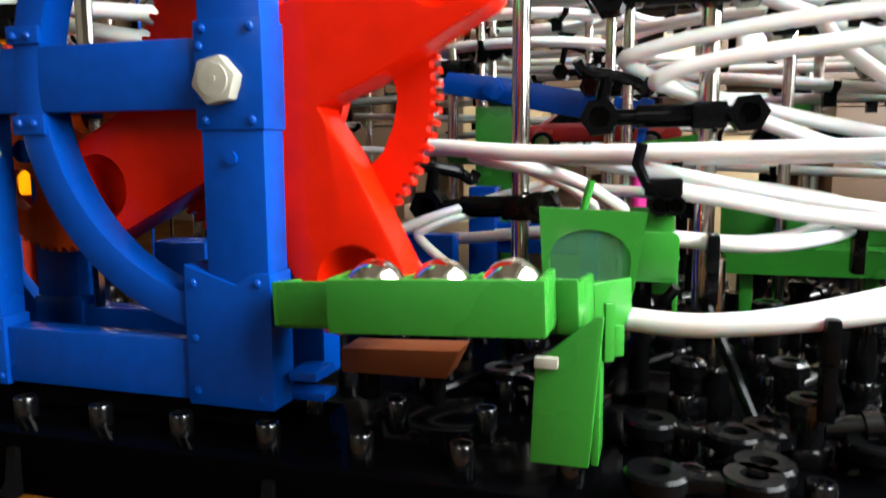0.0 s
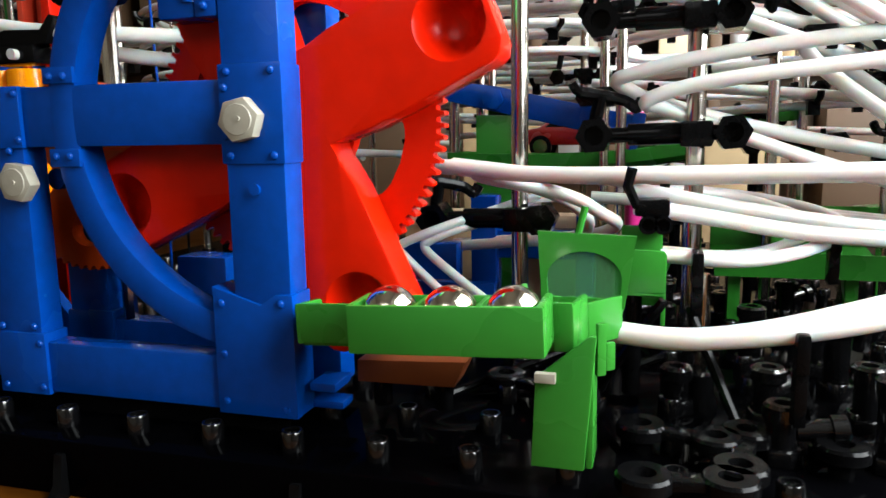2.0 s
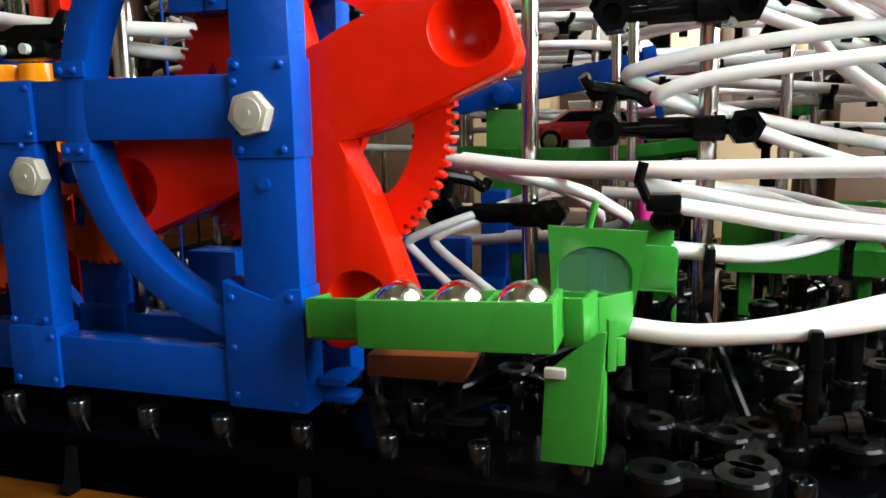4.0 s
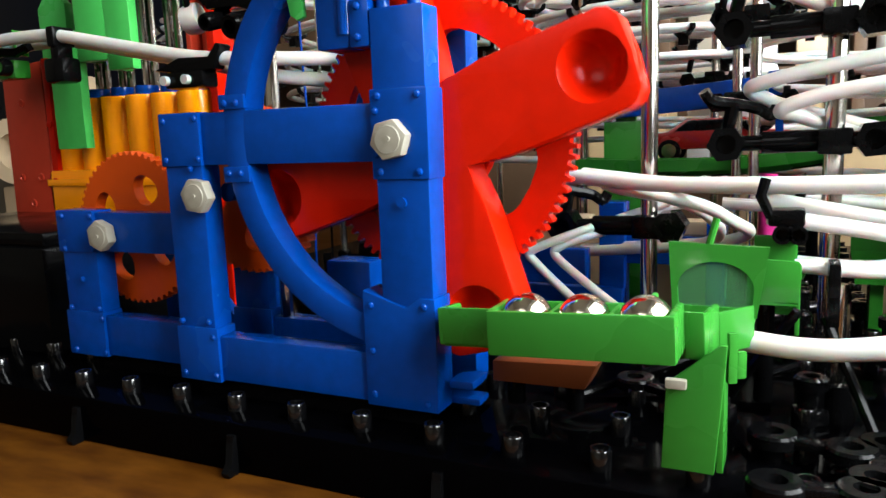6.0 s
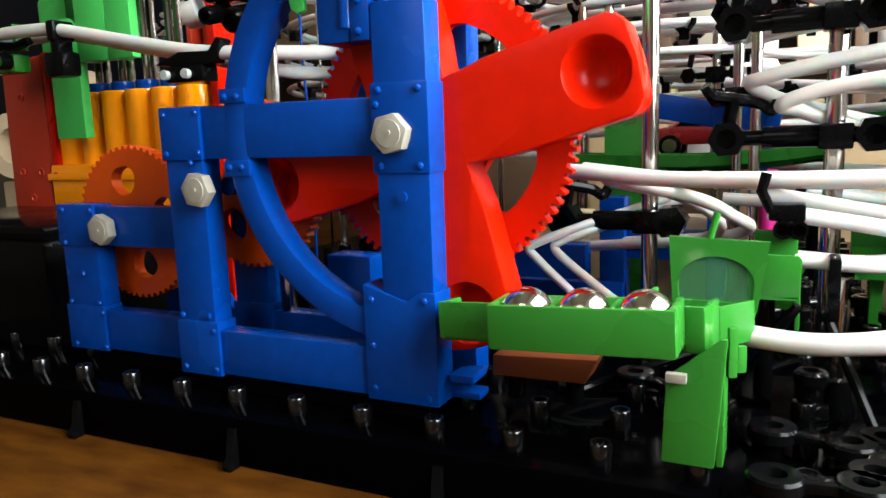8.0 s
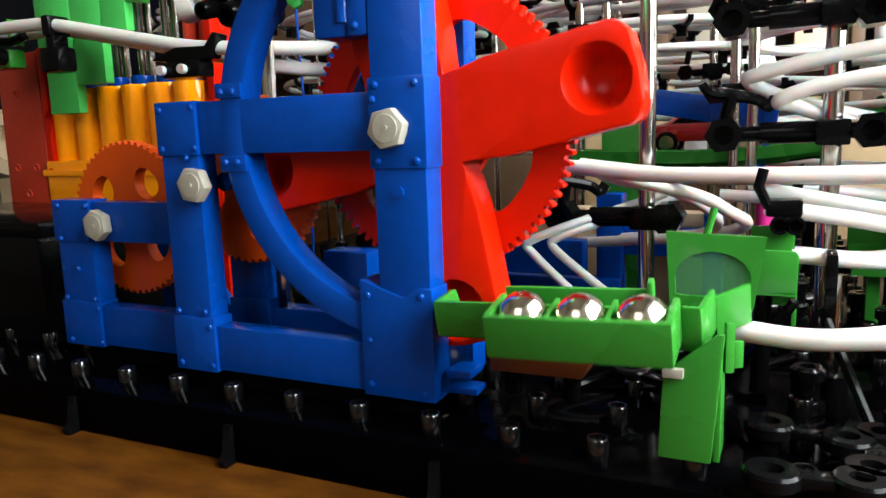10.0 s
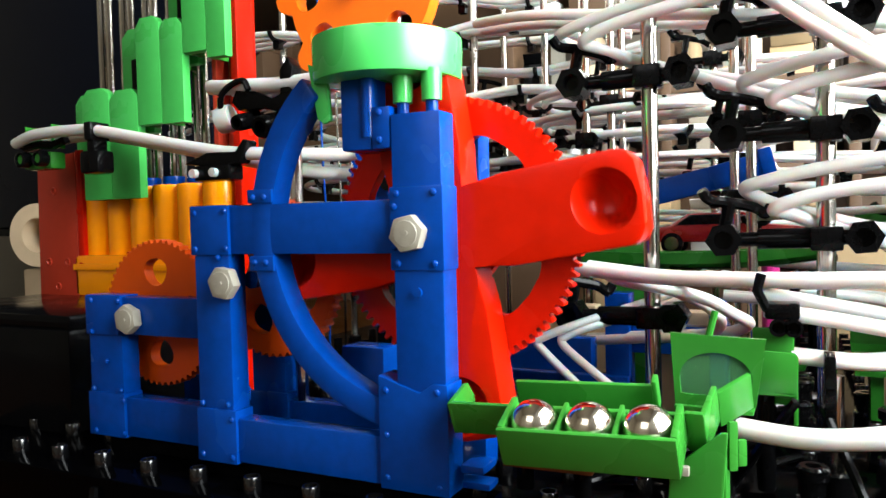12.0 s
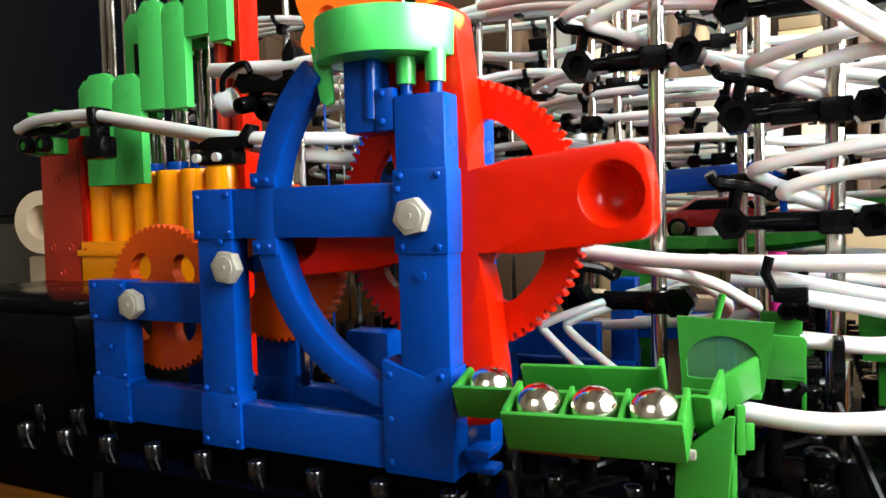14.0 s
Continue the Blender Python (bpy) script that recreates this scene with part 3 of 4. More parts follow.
# added support, black because only darkness shows below the hood
part("support", cyl((0, 3, 0), (0, 3, 33.2 + o), 2.4, seg=14), BLACK, bowl, "black peg column")
part("hook", cyl((-2, 1, 50 + o), (-0.5, 1.5, 56 + o), 0.8, seg=8), GREEN, bowl)

chute = thing("track_outlet", "green plastic track end that feeds the tray", "chute", 73, 40, BASE_Z + 4.0)
part("upright", box(-5, 4.6, 0, 1.4, 30 + o, 49.4 + o, 0.6), GREEN, chute)
part("side_wall", prism([(-6, 34.6 + o), (5.4, 34.2 + o), (5.6, 43.6 + o), (4.8, 44.6 + o), (-6, 45 + o)], -8, -6.8, 0.4), GREEN, chute)
part("trough_floor", box(-6, 5.4, -8, 1.2, 34 + o, 35.2 + o, 0.3), GREEN, chute)
part("peg_arm", box(4.4, 5.5, -7.6, -5.6, 27 + o, 40 + o, 0.3), GREEN, chute)
part("stem", cyl((-2, -1, 0), (-2, -1, 34.2 + o), 2.2, seg=14), BLACK, chute, "black peg column")

BR = 5.25
bm = bmesh.new()
bmesh.ops.create_uvsphere(bm, u_segments=40, v_segments=24, radius=BR)
ball_me = to_mesh("steel_ball", bm, CHROME)
balls = []
for bx in (28.0, 39.9, 51.9):
    b_ = tagged(new("steel_ball", ball_me), "shiny chromed steel ball in a pocket of the green tray", "ball", "steel balls")
    balls.append((b_, bx))
loose = tagged(new("steel_ball", ball_me), "shiny chromed steel ball that rolls along the tray's rear channel", "ball", "steel balls")
fallen = tagged(new("steel_ball", ball_me), "shiny chromed steel ball that falls under the red wheel", "ball", "steel balls")

# ---------------------------------------------------------------- green ring on top of the frame
ring = thing("ball_dish", "light green round dish on pins above the blue frame", "dish", -19.5, 11, 104.6)
pts = [(19.7 * math.cos(radians(a)), 19.7 * math.sin(radians(a))) for a in range(-150, 151, 6)]
inn = [(17.4 * math.cos(radians(a)), 17.4 * math.sin(radians(a))) for a in range(-150, 151, 6)]
bm = bmesh.new()
n = len(pts)
lo_o = [bm.verts.new((x, y, 10.4)) for x, y in pts]
hi_o = [bm.verts.new((x * 1.015, y * 1.015, 21.6)) for x, y in pts]
hi_i = [bm.verts.new((x, y, 21.6)) for x, y in inn]
lo_i = [bm.verts.new((x, y, 12.4)) for x, y in inn]
for i in range(n):
    j = (i + 1) % n
    bm.faces.new((lo_o[i], lo_o[j], hi_o[j], hi_o[i]))
    bm.faces.new((hi_o[i], hi_o[j], hi_i[j], hi_i[i]))
    bm.faces.new((hi_i[i], hi_i[j], lo_i[j], lo_i[i]))
bm.faces.new(lo_o[::-1])
bm.faces.new(lo_i)
part("dish_wall", finish(bm, 0.7), MINT, ring)
for lx in (8.3, 16.5):
    part("pin_socket", cyl((lx, -7.2, 3.6), (lx, -7.2, 11.4), 2.5, 2.7, seg=18), MINT, ring)
part("flap", prism([(-19.4, 16.5), (-13.4, 11.5), (-12.6, 0.8), (-14.6, 0.0), (-16.6, 1.4)], -9.4, -7.6, 0.5), MINT, ring)


# ---------------------------------------------------------------- rods, clamps, tracks
def rod(x, y, z1=300, r=2.2, z0=BASE_Z):
    t = thing("steel_rod", "upright polished steel rod on the black base", "rod", x, y, z0, group="steel rods")
    part("shaft", cyl((0, 0, 0), (0, 0, z1 - z0), r, seg=16), STEEL, t)
    part("socket", lathe([(4.2, 0), (4.2, 2), (3.4, 4.5), (3.3, 9), (2.4, 9.4)], (0, 0, 0), (0, 0, 1), 14), BLACK, t)
    return t


def hexnut(x, y, z, R=5.2, d=5.0):
    bm = bmesh.new()
    o = [(R * math.cos(radians(60 * i + 5)), R * math.sin(radians(60 * i + 5))) for i in range(6)]
    oo, ii = [], []
    for i in range(24):
        k, u = divmod(i, 4)
        a, b = o[k], o[(k + 1) % 6]
        oo.append((x + a[0] + (b[0] - a[0]) * u / 4, z + a[1] + (b[1] - a[1]) * u / 4))
        t = math.atan2(oo[-1][1] - z, oo[-1][0] - x)
        ii.append((x + R * 0.52 * math.cos(t), z + R * 0.52 * math.sin(t)))
    ring_faces(oo, ii, y - d, y + d, bm)
    cyl((x, y - d * 0.5, z), (x, y + d * 0.8, z), R * 0.54, seg=16, bm=bm)
    return finish(bm)


def rod_arm(xl, xr, y, z, xrod, cradle=True, s=1.0):
    """A black clamp arm on a rod: hexagonal knobs at both ends, a round bar, a collar and a fork for the rails."""
    t = thing("clamp_arm", "black plastic clamp arm with hexagonal knobs on a steel rod", "clamp", xrod, y, z, group="clamp arms")
    a, b = xl - xrod, xr - xrod
    part("knob", hexnut(a, 0, 0, 5.2 * s), BLACK, t)
    part("knob", hexnut(b, 0, 0.4, 5.0 * s), BLACK, t)
    part("bar", cyl((a + 3, 0, 0), (b - 3, 0, 0.4), 2.2 * s, seg=14), BLACK, t)
    part("sleeve", cyl((a + 9, 0, 0.1), (-4, 0, 0.3), 3.1 * s, seg=14, bevel=0.4), BLACK, t)
    part("collar", box(-4.2, 4.2, -4.4, 4.4, -3.4, 3.6, 0.8), BLACK, t)
    if cradle:
        part("stem", cyl((a, 0, 4), (a + 1.5, -1, 11), 1.9 * s, seg=10), BLACK, t)
        bm = bmesh.new()
        sweep(smooth_path([(a - 6, -5, 15), (a - 4, -3.5, 12.2), (a + 1.5, -1, 11.2), (a + 8, 2.5, 9.6), (a + 11, 4, 7.6), (a + 12.6, 5, 9.8)], 4), 1.7 * s, 8, bm)
        part("fork", finish(bm), BLACK, t)
    return t


def offset_path(path, d):
    out = []
    for i, p in enumerate(path):
        t = path[min(i + 1, len(path) - 1)] - path[max(i - 1, 0)]
        side = Vector((t.y, -t.x, 0))
        side = side.normalized() if side.length > 1e-6 else Vector((1, 0, 0))
        out.append(p + side * d)
    return out


def tie_bm(a, b, r):
    """A black tie under both rails, with hooked ends."""
    a, b = Vector(a), Vector(b)
    d = (b - a).normalized()
    z_ = Vector((0, 0, 1))
    bm = bmesh.new()
    sweep([a - d * (r + 1.2) + z_ * (r * 0.6), a - d * (r + 0.9) - z_ * (r * 0.5), a - z_ * (r + 0.9), b - z_ * (r + 0.9), b + d * (r + 0.9) - z_ * (r * 0.5), b + d * (r + 1.2) + z_ * (r * 0.6)], 1.25, 7, bm)
    m = (a + b) / 2
    box(m.x - 2, m.x + 2, m.y - 2, m.y + 2, m.z - r - 5.5, m.z - r - 0.6, 0, bm)
    return finish(bm)


def track(pa, pb=None, gauge=8.6, r=1.9, every=9, step=6, ties=True, label="rail track of two milky white plastic tubes with black ties", seg=14):
    """Two tubes side by side; pb is worked out from pa unless it is given."""
    a = smooth_path(pa, step)
    b = smooth_path(pb, step) if pb else offset_path(a, gauge)
    org = a[0].copy()
    t = thing("rail_track", label, "track", org.x, org.y, org.z, group="rail tracks")
    part("tube", sweep([p - org for p in a], r, seg), TUBE, t)
    part("tube", sweep([p - org for p in b], r, seg), TUBE, t)
    if ties:
        m = min(len(a), len(b))
        for i in range(every // 2, m - 1, every):
            if (a[i] - b[i]).length < 22:
                part("tie", tie_bm(a[i] - org, b[i] - org, r), BLACK, t)
    return t


# near rods
rod(36.2, 80, 300, 2.6)
rod(85.8, 79, 300, 2.6)
rod(87, 42, 38, 1.6)
for rx, ry in ((-5.5, 160), (4.8, 163), (4.2, 188), (43, 205), (56.5, 142), (63, 132), (112, 128), (128, 170), (150, 140), (172, 190),
               (205, 150), (-40, 210), (-78, 250), (-110, 180), (90, 240), (140, 260), (200, 250), (255, 200)):
    rod(rx, ry, 300, 1.9)
rod_arm(10.3, 43.0, 78, 46, 36.2)
rod_arm(12.6, 46.2, 78, 122, 36.2)
rod_arm(58.6, 95.0, 76, 70.5, 85.8)
rod_arm(60.0, 94.0, 76, 101.6, 85.8)
rod_arm(59.0, 95.0, 76, 132.5, 85.8)
rod_arm(104, 134, 92, 96, 118, True)
rod_arm(-16, -2, 160, 112, -5.5, False, 0.6)
rod_arm(-14, 2, 160, 94, -5.5, False, 0.6)
rod_arm(-6, 18, 163, 128, 4.8, False, 0.7)
rod_arm(50, 74, 140, 84, 56.5, False, 0.7)
rod_arm(110, 140, 168, 66, 128, True, 0.8)
rod_arm(150, 182, 142, 58, 150, True, 0.8)
rod_arm(-52, -30, 208, 120, -40, True, 0.8)
for ax_, ay_, az_, s_ in ((4.2, 188, 104, 0.7), (4.2, 188, 142, 0.7), (43, 205, 96, 0.7), (43, 205, 150, 0.8), (63, 132, 112, 0.7), (56.5, 142, 150, 0.7),
                          (112, 128, 134, 0.8), (128, 170, 104, 0.8), (150, 140, 88, 0.8), (150, 140, 120, 0.8), (172, 190, 80, 0.8), (90, 240, 120, 0.8),
                          (140, 260, 90, 0.8), (-78, 250, 110, 0.8), (-78, 250, 150, 0.8), (-110, 180, 96, 0.8), (-110, 180, 130, 0.8)):
    rod_arm(ax_ - 16 * s_, ax_ + 12 * s_, ay_ - 2, az_, ax_, True, s_)

# hairpin bends on the second rod, one above another
for dz, dx in ((0, 0), (31.4, -0.4), (63, 0.4)):
    up = Vector((dx, 0, dz))
    A = [(226, 84, 104), (176, 74, 99), (131, 71, 95.2), (102.6, 72, 92.8), (81.7, 74, 90), (68, 76.6, 87.2), (64.2, 79, 85.6), (68, 82.4, 83), (74.4, 84, 80.2), (98, 90, 73.2), (140, 100, 64.2), (205, 122, 54)]
    B = [(222, 76, 96.5), (172, 68, 92), (130, 65.5, 88), (102, 66, 85.5), (85, 68, 83.3), (75.5, 69.4, 80.9), (72.4, 71, 79), (75, 76, 78.4), (80, 79.5, 76.5), (97.6, 84, 70), (139, 95, 56.5), (200, 114, 46)]
    track([Vector(p) + up for p in A], [Vector(p) + up for p in B], r=2.0, ties=False)
# hairpin on the first rod, above the wheel
up = Vector((-57.5, 2, 53))
track([Vector(p) + up for p in A], [Vector(p) + up + Vector((2, 0, 2)) for p in B], r=1.9, ties=False)

# the rail that passes behind the wheel and the loops under it
track([(14, 58, 63.2), (24, 53.5, 62.6), (44, 48, 61.2), (71, 42.4, 61.2), (96, 41.6, 61.6), (140, 44, 62.4), (200, 60, 64)],
      [(20, 64, 63), (30, 60.5, 62), (46, 56, 60.6), (71, 51.5, 60.2), (96, 50.4, 60.6), (140, 53, 61.4), (200, 69, 63)], r=2.1, ties=False)
track([(70, 44, 57.6), (88, 49, 54), (108.4, 55, 50.1), (130.5, 60, 47), (170, 72, 44), (205, 96, 42)],
      [(71, 39.6, 54), (88, 43.6, 51.2), (107.7, 49.6, 47.4), (129, 54.6, 45.2), (172, 64, 42), (212, 90, 40)], r=2.0, ties=False)
track([(77, 38, 42.6), (94.4, 39.6, 41.6), (108, 48.5, 42.4), (118.6, 61, 44.4), (124, 76, 46), (119, 94, 48.4), (104, 104, 51), (80, 100, 54), (62, 90, 57), (52, 78, 60)],
      [(77, 45, 42.4), (92, 46.5, 41.4), (103, 53, 42.2), (111, 63, 44.2), (116, 76, 46), (112, 88, 48), (101, 96, 51), (82, 92, 54), (67, 84, 57), (58, 74, 60)], r=1.6, ties=False)
track([(66, 14.5, 30.0), (78, 12.2, 29.7), (87, 11.4, 30.4), (104, 13.2, 32.4), (124, 20.6, 35.2), (153, 39, 39), (188, 69, 44)],
      [(66, 22, 28.4), (78, 19.6, 28.0), (88, 18.8, 28.8), (101, 20.4, 31), (119, 27.6, 34.4), (147, 45, 38.2), (182, 75, 43.2)], r=2.2, ties=False)
track([(40, 92, 52), (22, 78, 46.5), (11.5, 69.5, 43.0), (3.4, 67.6, 39.6), (1.4, 67.6, 37.8), (3.6, 67.6, 35.2), (10.3, 67, 29.2), (20, 65, 22.0), (36, 60, 14)],
      [(44, 98, 51), (28, 84, 45.5), (16, 73, 42.4), (10.2, 70, 39.8), (9.0, 69.6, 38.4), (11, 69, 36), (18.4, 68, 30.4), (30, 66, 22.6), (46, 62, 14)], r=1.35, ties=False)
track([(30, 64, 61), (40, 62, 58), (51.8, 70, 52.4), (57, 78, 45), (49.3, 90, 39), (30, 98, 36), (5, 104, 33)], gauge=8, r=1.8, ties=False)
track([(112, 86, 96), (118, 86, 88), (136, 85, 73.7), (160, 84, 56)], [(116, 92, 98), (124, 92, 89), (142, 91, 75), (168, 90, 56)], r=2.0, ties=False)
track([(104, 92, 114), (125, 90, 98.6), (150, 88, 84), (190, 90, 70)], [(112, 90, 113), (136, 89, 97.2), (158, 86, 86), (196, 84, 72)], r=2.0, ties=False)

# steep rails that cross in front of the second rod, high up
track([(44, 66, 163), (69, 62, 140), (84, 62, 127.2), (99.5, 63, 116), (125, 68, 100), (160, 84, 84)],
      [(54, 68, 160), (77.3, 64, 138.4), (90.6, 64, 126.8), (100, 65, 119.6), (127, 72, 104), (162, 88, 88)], r=2.0, ties=False)
track([(-30, 96, 152), (-4, 86, 149), (32, 82, 143), (70, 80, 137), (110, 84, 130), (170, 96, 124)],
      [(-30, 104, 151), (-4, 94, 148), (32, 90, 142), (70, 88, 136), (110, 92, 129), (170, 104, 123)], r=1.8, ties=False)

# ties of the near rails
tie_t = thing("rail_clip", "black plastic rail clip with two round sockets", "clip", 73, 41, 59, group="rail clips")
part("hook", sweep([Vector(p) for p in ((-2.6, -3.5, 4.2), (-3.6, -3.8, 0), (-1.6, -3.0, -4.4), (2.5, -2.5, -5))], 1.3, 8), BLACK, tie_t)
part("hook", sweep([Vector(p) for p in ((4.6, 6, 4.4), (5.4, 6, 2), (4.4, 6, -2), (3, 4, -5))], 1.2, 8), BLACK, tie_t)
part("body", box(-2, 6, -4, 6, -7.2, -3.2, 0.8), BLACK, tie_t)
for sx in (1.2, 4.6):
    part("socket", lathe([(2.0, 0), (2.2, 6), (1.5, 6), (1.1, 3)], (sx, 0.5, -9.0), (0, -1, 0), 12), BLACK, tie_t)
for cx, cy, cz, h in ((85.2, 36, 41, 7), (103.5, 13, 29.4, 11), (132, 40, 44, 9), (118, 60, 46, 8)):
    c = thing("rail_clip", "black plastic rail clip gripping a white tube", "clip", cx, cy, cz, group="rail clips")
    part("band", box(-1.3, 1.3, -4.6, 3.4, -4.6, 3.4, 0.7), BLACK, c)
    part("tail", box(-1.0, 1.4, -3, 2, -4.6 - h, -4.4, 0.5), BLACK, c)

# tracks winding further back
random.seed(11)


def helix(cx, cy, rx, ry, z0, turns, rise, start=0.0, r=1.6):
    p = []
    k = int(turns * 12)
    for i in range(k + 1):
        a = start + 2 * math.pi * i / 12
        p.append((cx + rx * math.cos(a), cy + ry * math.sin(a), z0 + rise * i / 12))
    return track(p, gauge=7.5, r=r, step=3, every=10, seg=7)


helix(4, 200, 40, 34, 96, 4.0, 11, 0.4)
helix(120, 210, 62, 46, 70, 4.0, 16, 1.0)
helix(200, 130, 46, 34, 60, 5.0, 17, 2.0)
helix(-130, 215, 50, 40, 60, 5.0, 16, 0.2)
helix(10, 285, 70, 30, 66, 6.0, 17, 2.4)
for k in range(13):
    zz = 42 + 14 * k + random.uniform(-4, 4)
    yy = 120 + 190 * ((k * 5) % 13) / 13
    x0, x1 = random.uniform(-130, -60), random.uniform(180, 290)
    if yy < 160:
        x0 = random.uniform(40, 70)
    mid = (x0 + x1) / 2
    p = [(x0, yy + random.uniform(-15, 15), zz + 8), ((x0 + mid) / 2, yy + random.uniform(-20, 20), zz + 4), (mid, yy + random.uniform(-20, 20), zz),
         ((x1 + mid) / 2, yy + random.uniform(-25, 10), zz - 4), (x1, yy + random.uniform(-25, 25), zz - 9)]
    track(p, gauge=8, r=1.7, step=6, every=7, seg=7)

# ---------------------------------------------------------------- things among the tracks
lever = thing("tipping_lever", "blue plastic tipping lever with a bolt at its pivot", "lever", 13.8, 150, 85)
part("beam", prism([(-21, -1.5), (-19, -4.6), (54, -5.0), (57, -3.6), (58, 4.8), (40, 4.6), (0, 4.9), (-19, 3.4)], -3, 3, 0.7), BLUE, lever)
part("end_plate", box(53, 58, -4.2, 4, -5.2, 6.0, 0.8), BLUE, lever)
part("hanger", box(54.6, 57.4, -2, 2, -22, -4.8, 0.5), BLUE, lever)
part("bolt", prism([(4.4 * math.cos(radians(60 * i)), 4.4 * math.sin(radians(60 * i))) for i in range(6)], -6, -3, 0.5), BLUE, lever)
part("eye", lathe([(3.6, 0), (3.6, 1.2), (2.2, 1.2), (2.0, 0.4)], (49, -3, 0), (0, -1, 0), 14), BLUE, lever)

trough = thing("lever_stand", "green plastic stand with a long curved trough under the blue lever", "stand", 10, 152, BASE_Z)
part("column", box(-4, 12, -3, 4, 0, 79 - BASE_Z, 0.8), GREEN, trough)
bm = bmesh.new()
N = 14
prof = [(-10, 7.5), (-8.5, 3), (-4, 0.6), (2, 0.2), (7, 2.6), (9, 7.5), (8, 7.5), (6, 3.6), (2, 1.6), (-3.5, 2.0), (-7.4, 4.2), (-8.8, 7.5)]
rings = []
for i in range(N + 1):
    u = i / N
    xx = -14 + 92 * u
    sag = 56 - BASE_Z + 14 * (u - 0.45) ** 2 * (1 if u > 0.45 else 0.4)
    rings.append([bm.verts.new((xx, a, sag + b)) for a, b in prof])
for i in range(N):
    for k in range(len(prof)):
        bm.faces.new((rings[i][k], rings[i][(k + 1) % len(prof)], rings[i + 1][(k + 1) % len(prof)], rings[i + 1][k]))
bm.faces.new(rings[0][::-1])
bm.faces.new(rings[-1])
part("trough", finish(bm), GREEN, trough)
part("pivot", cyl((3.8, -6, 85 - BASE_Z), (3.8, 5, 85 - BASE_Z), 2.4, seg=14), BLUE, trough)
part("yoke", box(0, 8, 1, 4, 78 - BASE_Z, 88 - BASE_Z, 0.6), GREEN, trough)

far_trough = thing("collecting_trough", "wide green plastic collecting trough low on the base", "trough", 120, 130, BASE_Z)
bm = bmesh.new()
prism([(a, b) for a, b in ((-13, 19), (14, 24), (15.5, 40), (14, 40), (12.4, 26), (-11.8, 21.5), (-12.2, 27), (-13.4, 27))], -25, 26, 0.4, axis="x", bm=bm)
part("pan", finish(bm), GREEN, far_trough)
part("rib", box(-8, -6.6, -12, 13.5, 20, 36, 0.3), GREEN, far_trough)
part("leg", box(-20, -16, -6, 6, 0, 21, 0.4), GREEN, far_trough)
part("leg", box(16, 20, -6, 6, 0, 21, 0.4), GREEN, far_trough)
for gx, gy, gz, w in ((112, 175, 76, 14), (70, 140, 22, 10), (165, 165, 40, 18)):
    g = thing("track_joint", "small green plastic joint of a rail track", "joint", gx, gy, gz, group="track joints")
    part("shell", prism([(-w, -2.5), (w, -1.5), (w + 2, 3.5), (w - 3, 4.5), (-w, 2.5)], -5, 5, 0.6), GREEN, g)
    part("stem", cyl((0, 0, -2), (0, 0, BASE_Z - gz), 1.8, seg=10), BLACK, g)

blue2 = thing("rear_motor_frame", "blue plastic frame low behind the wheel", "frame", 0, 112, BASE_Z)
part("post", box(14, 23, -5, 5, 0, 46, 0.8), BLUE, blue2)
part("post", box(50, 56, -3, 8, 0, 44, 0.8), BLUE, blue2)
part("bar", box(-24, 14, -24, -16, 20, 32, 0.8), BLUE, blue2)
part("bar", box(23, 50, -2, 6, 24, 34, 0.8), BLUE, blue2)
part("bar", box(-24, 23, -8, 0, 8, 16, 0.8), BLUE, blue2)
part("post", box(-26, -18, -24, -16, 0, 32, 0.8), BLUE, blue2)
blue3 = thing("cam_wheel", "blue toothed plastic wheel behind the curved brace", "wheel", -52, 70, 92)
o3 = new("cam_disc", cog_mesh("cam_disc", 19, 36, -2, 2, BLUE, [round_hole(90 * k, 20, 9.5, 2.8, 0.6) for k in range(4)], 1.6, 4))
o3.parent = blue3
part("axle", cyl((0, -6, 0), (0, 20, 0), 2.4, seg=14), BLACK, blue3)
part("carrier", box(-4, 4, 12, 20, -92 + BASE_Z, 6, 0.8), BLACK, blue3)

tan_ = thing("yellow_block", "small tan plastic block among the pegs", "block", 40, 128, BASE_Z, group="tan blocks")
part("body", box(-14, 14, -5, 5, 0, 32, 1), CARD, tan_)
part("cap", box(-12, 10, -6, 4, 32, 38, 1), PALE, tan_)
copy_thing(tan_, pose(-0.006, 0.140, BASE_Z * MM))

car = thing("toy_car", "small dark red toy car parked behind the tracks", "car", 20, 205, 66)
body = [(-6, 0), (62, 0), (63, 4), (60, 6.5), (44, 8), (36, 13.5), (12, 13.5), (4, 8), (-6, 6.5), (-7, 3)]
part("body", prism(body, -11, 11, 1.2), CARRED, car)
part("glazing", prism([(7, 8), (13, 12.6), (35, 12.6), (42, 8.2)], -11.3, 11.3, 0.2), BLACK, car)
for wx in (5, 50):
    for wy in (-11.5, 9.5):
        w_ = part("wheel", cyl((wx, wy - 1, -0.5), (wx, wy + 3, -0.5), 5, seg=20, bevel=0.6), BLACK, car)
        part("rim", cyl((wx, wy - 1.4, -0.5), (wx, wy, -0.5), 3.2, seg=14), STEEL, w_)
shelf_s = thing("car_platform", "black plastic platform carrying the toy car", "platform", 48, 205, BASE_Z)
part("deck", box(-45, 45, -16, 16, 53, 55.8, 0.6), BLACK, shelf_s)
for lx in (-36, 36):
    part("leg", cyl((lx, 0, 0), (lx, 0, 53), 2.5, seg=10), BLACK, shelf_s)

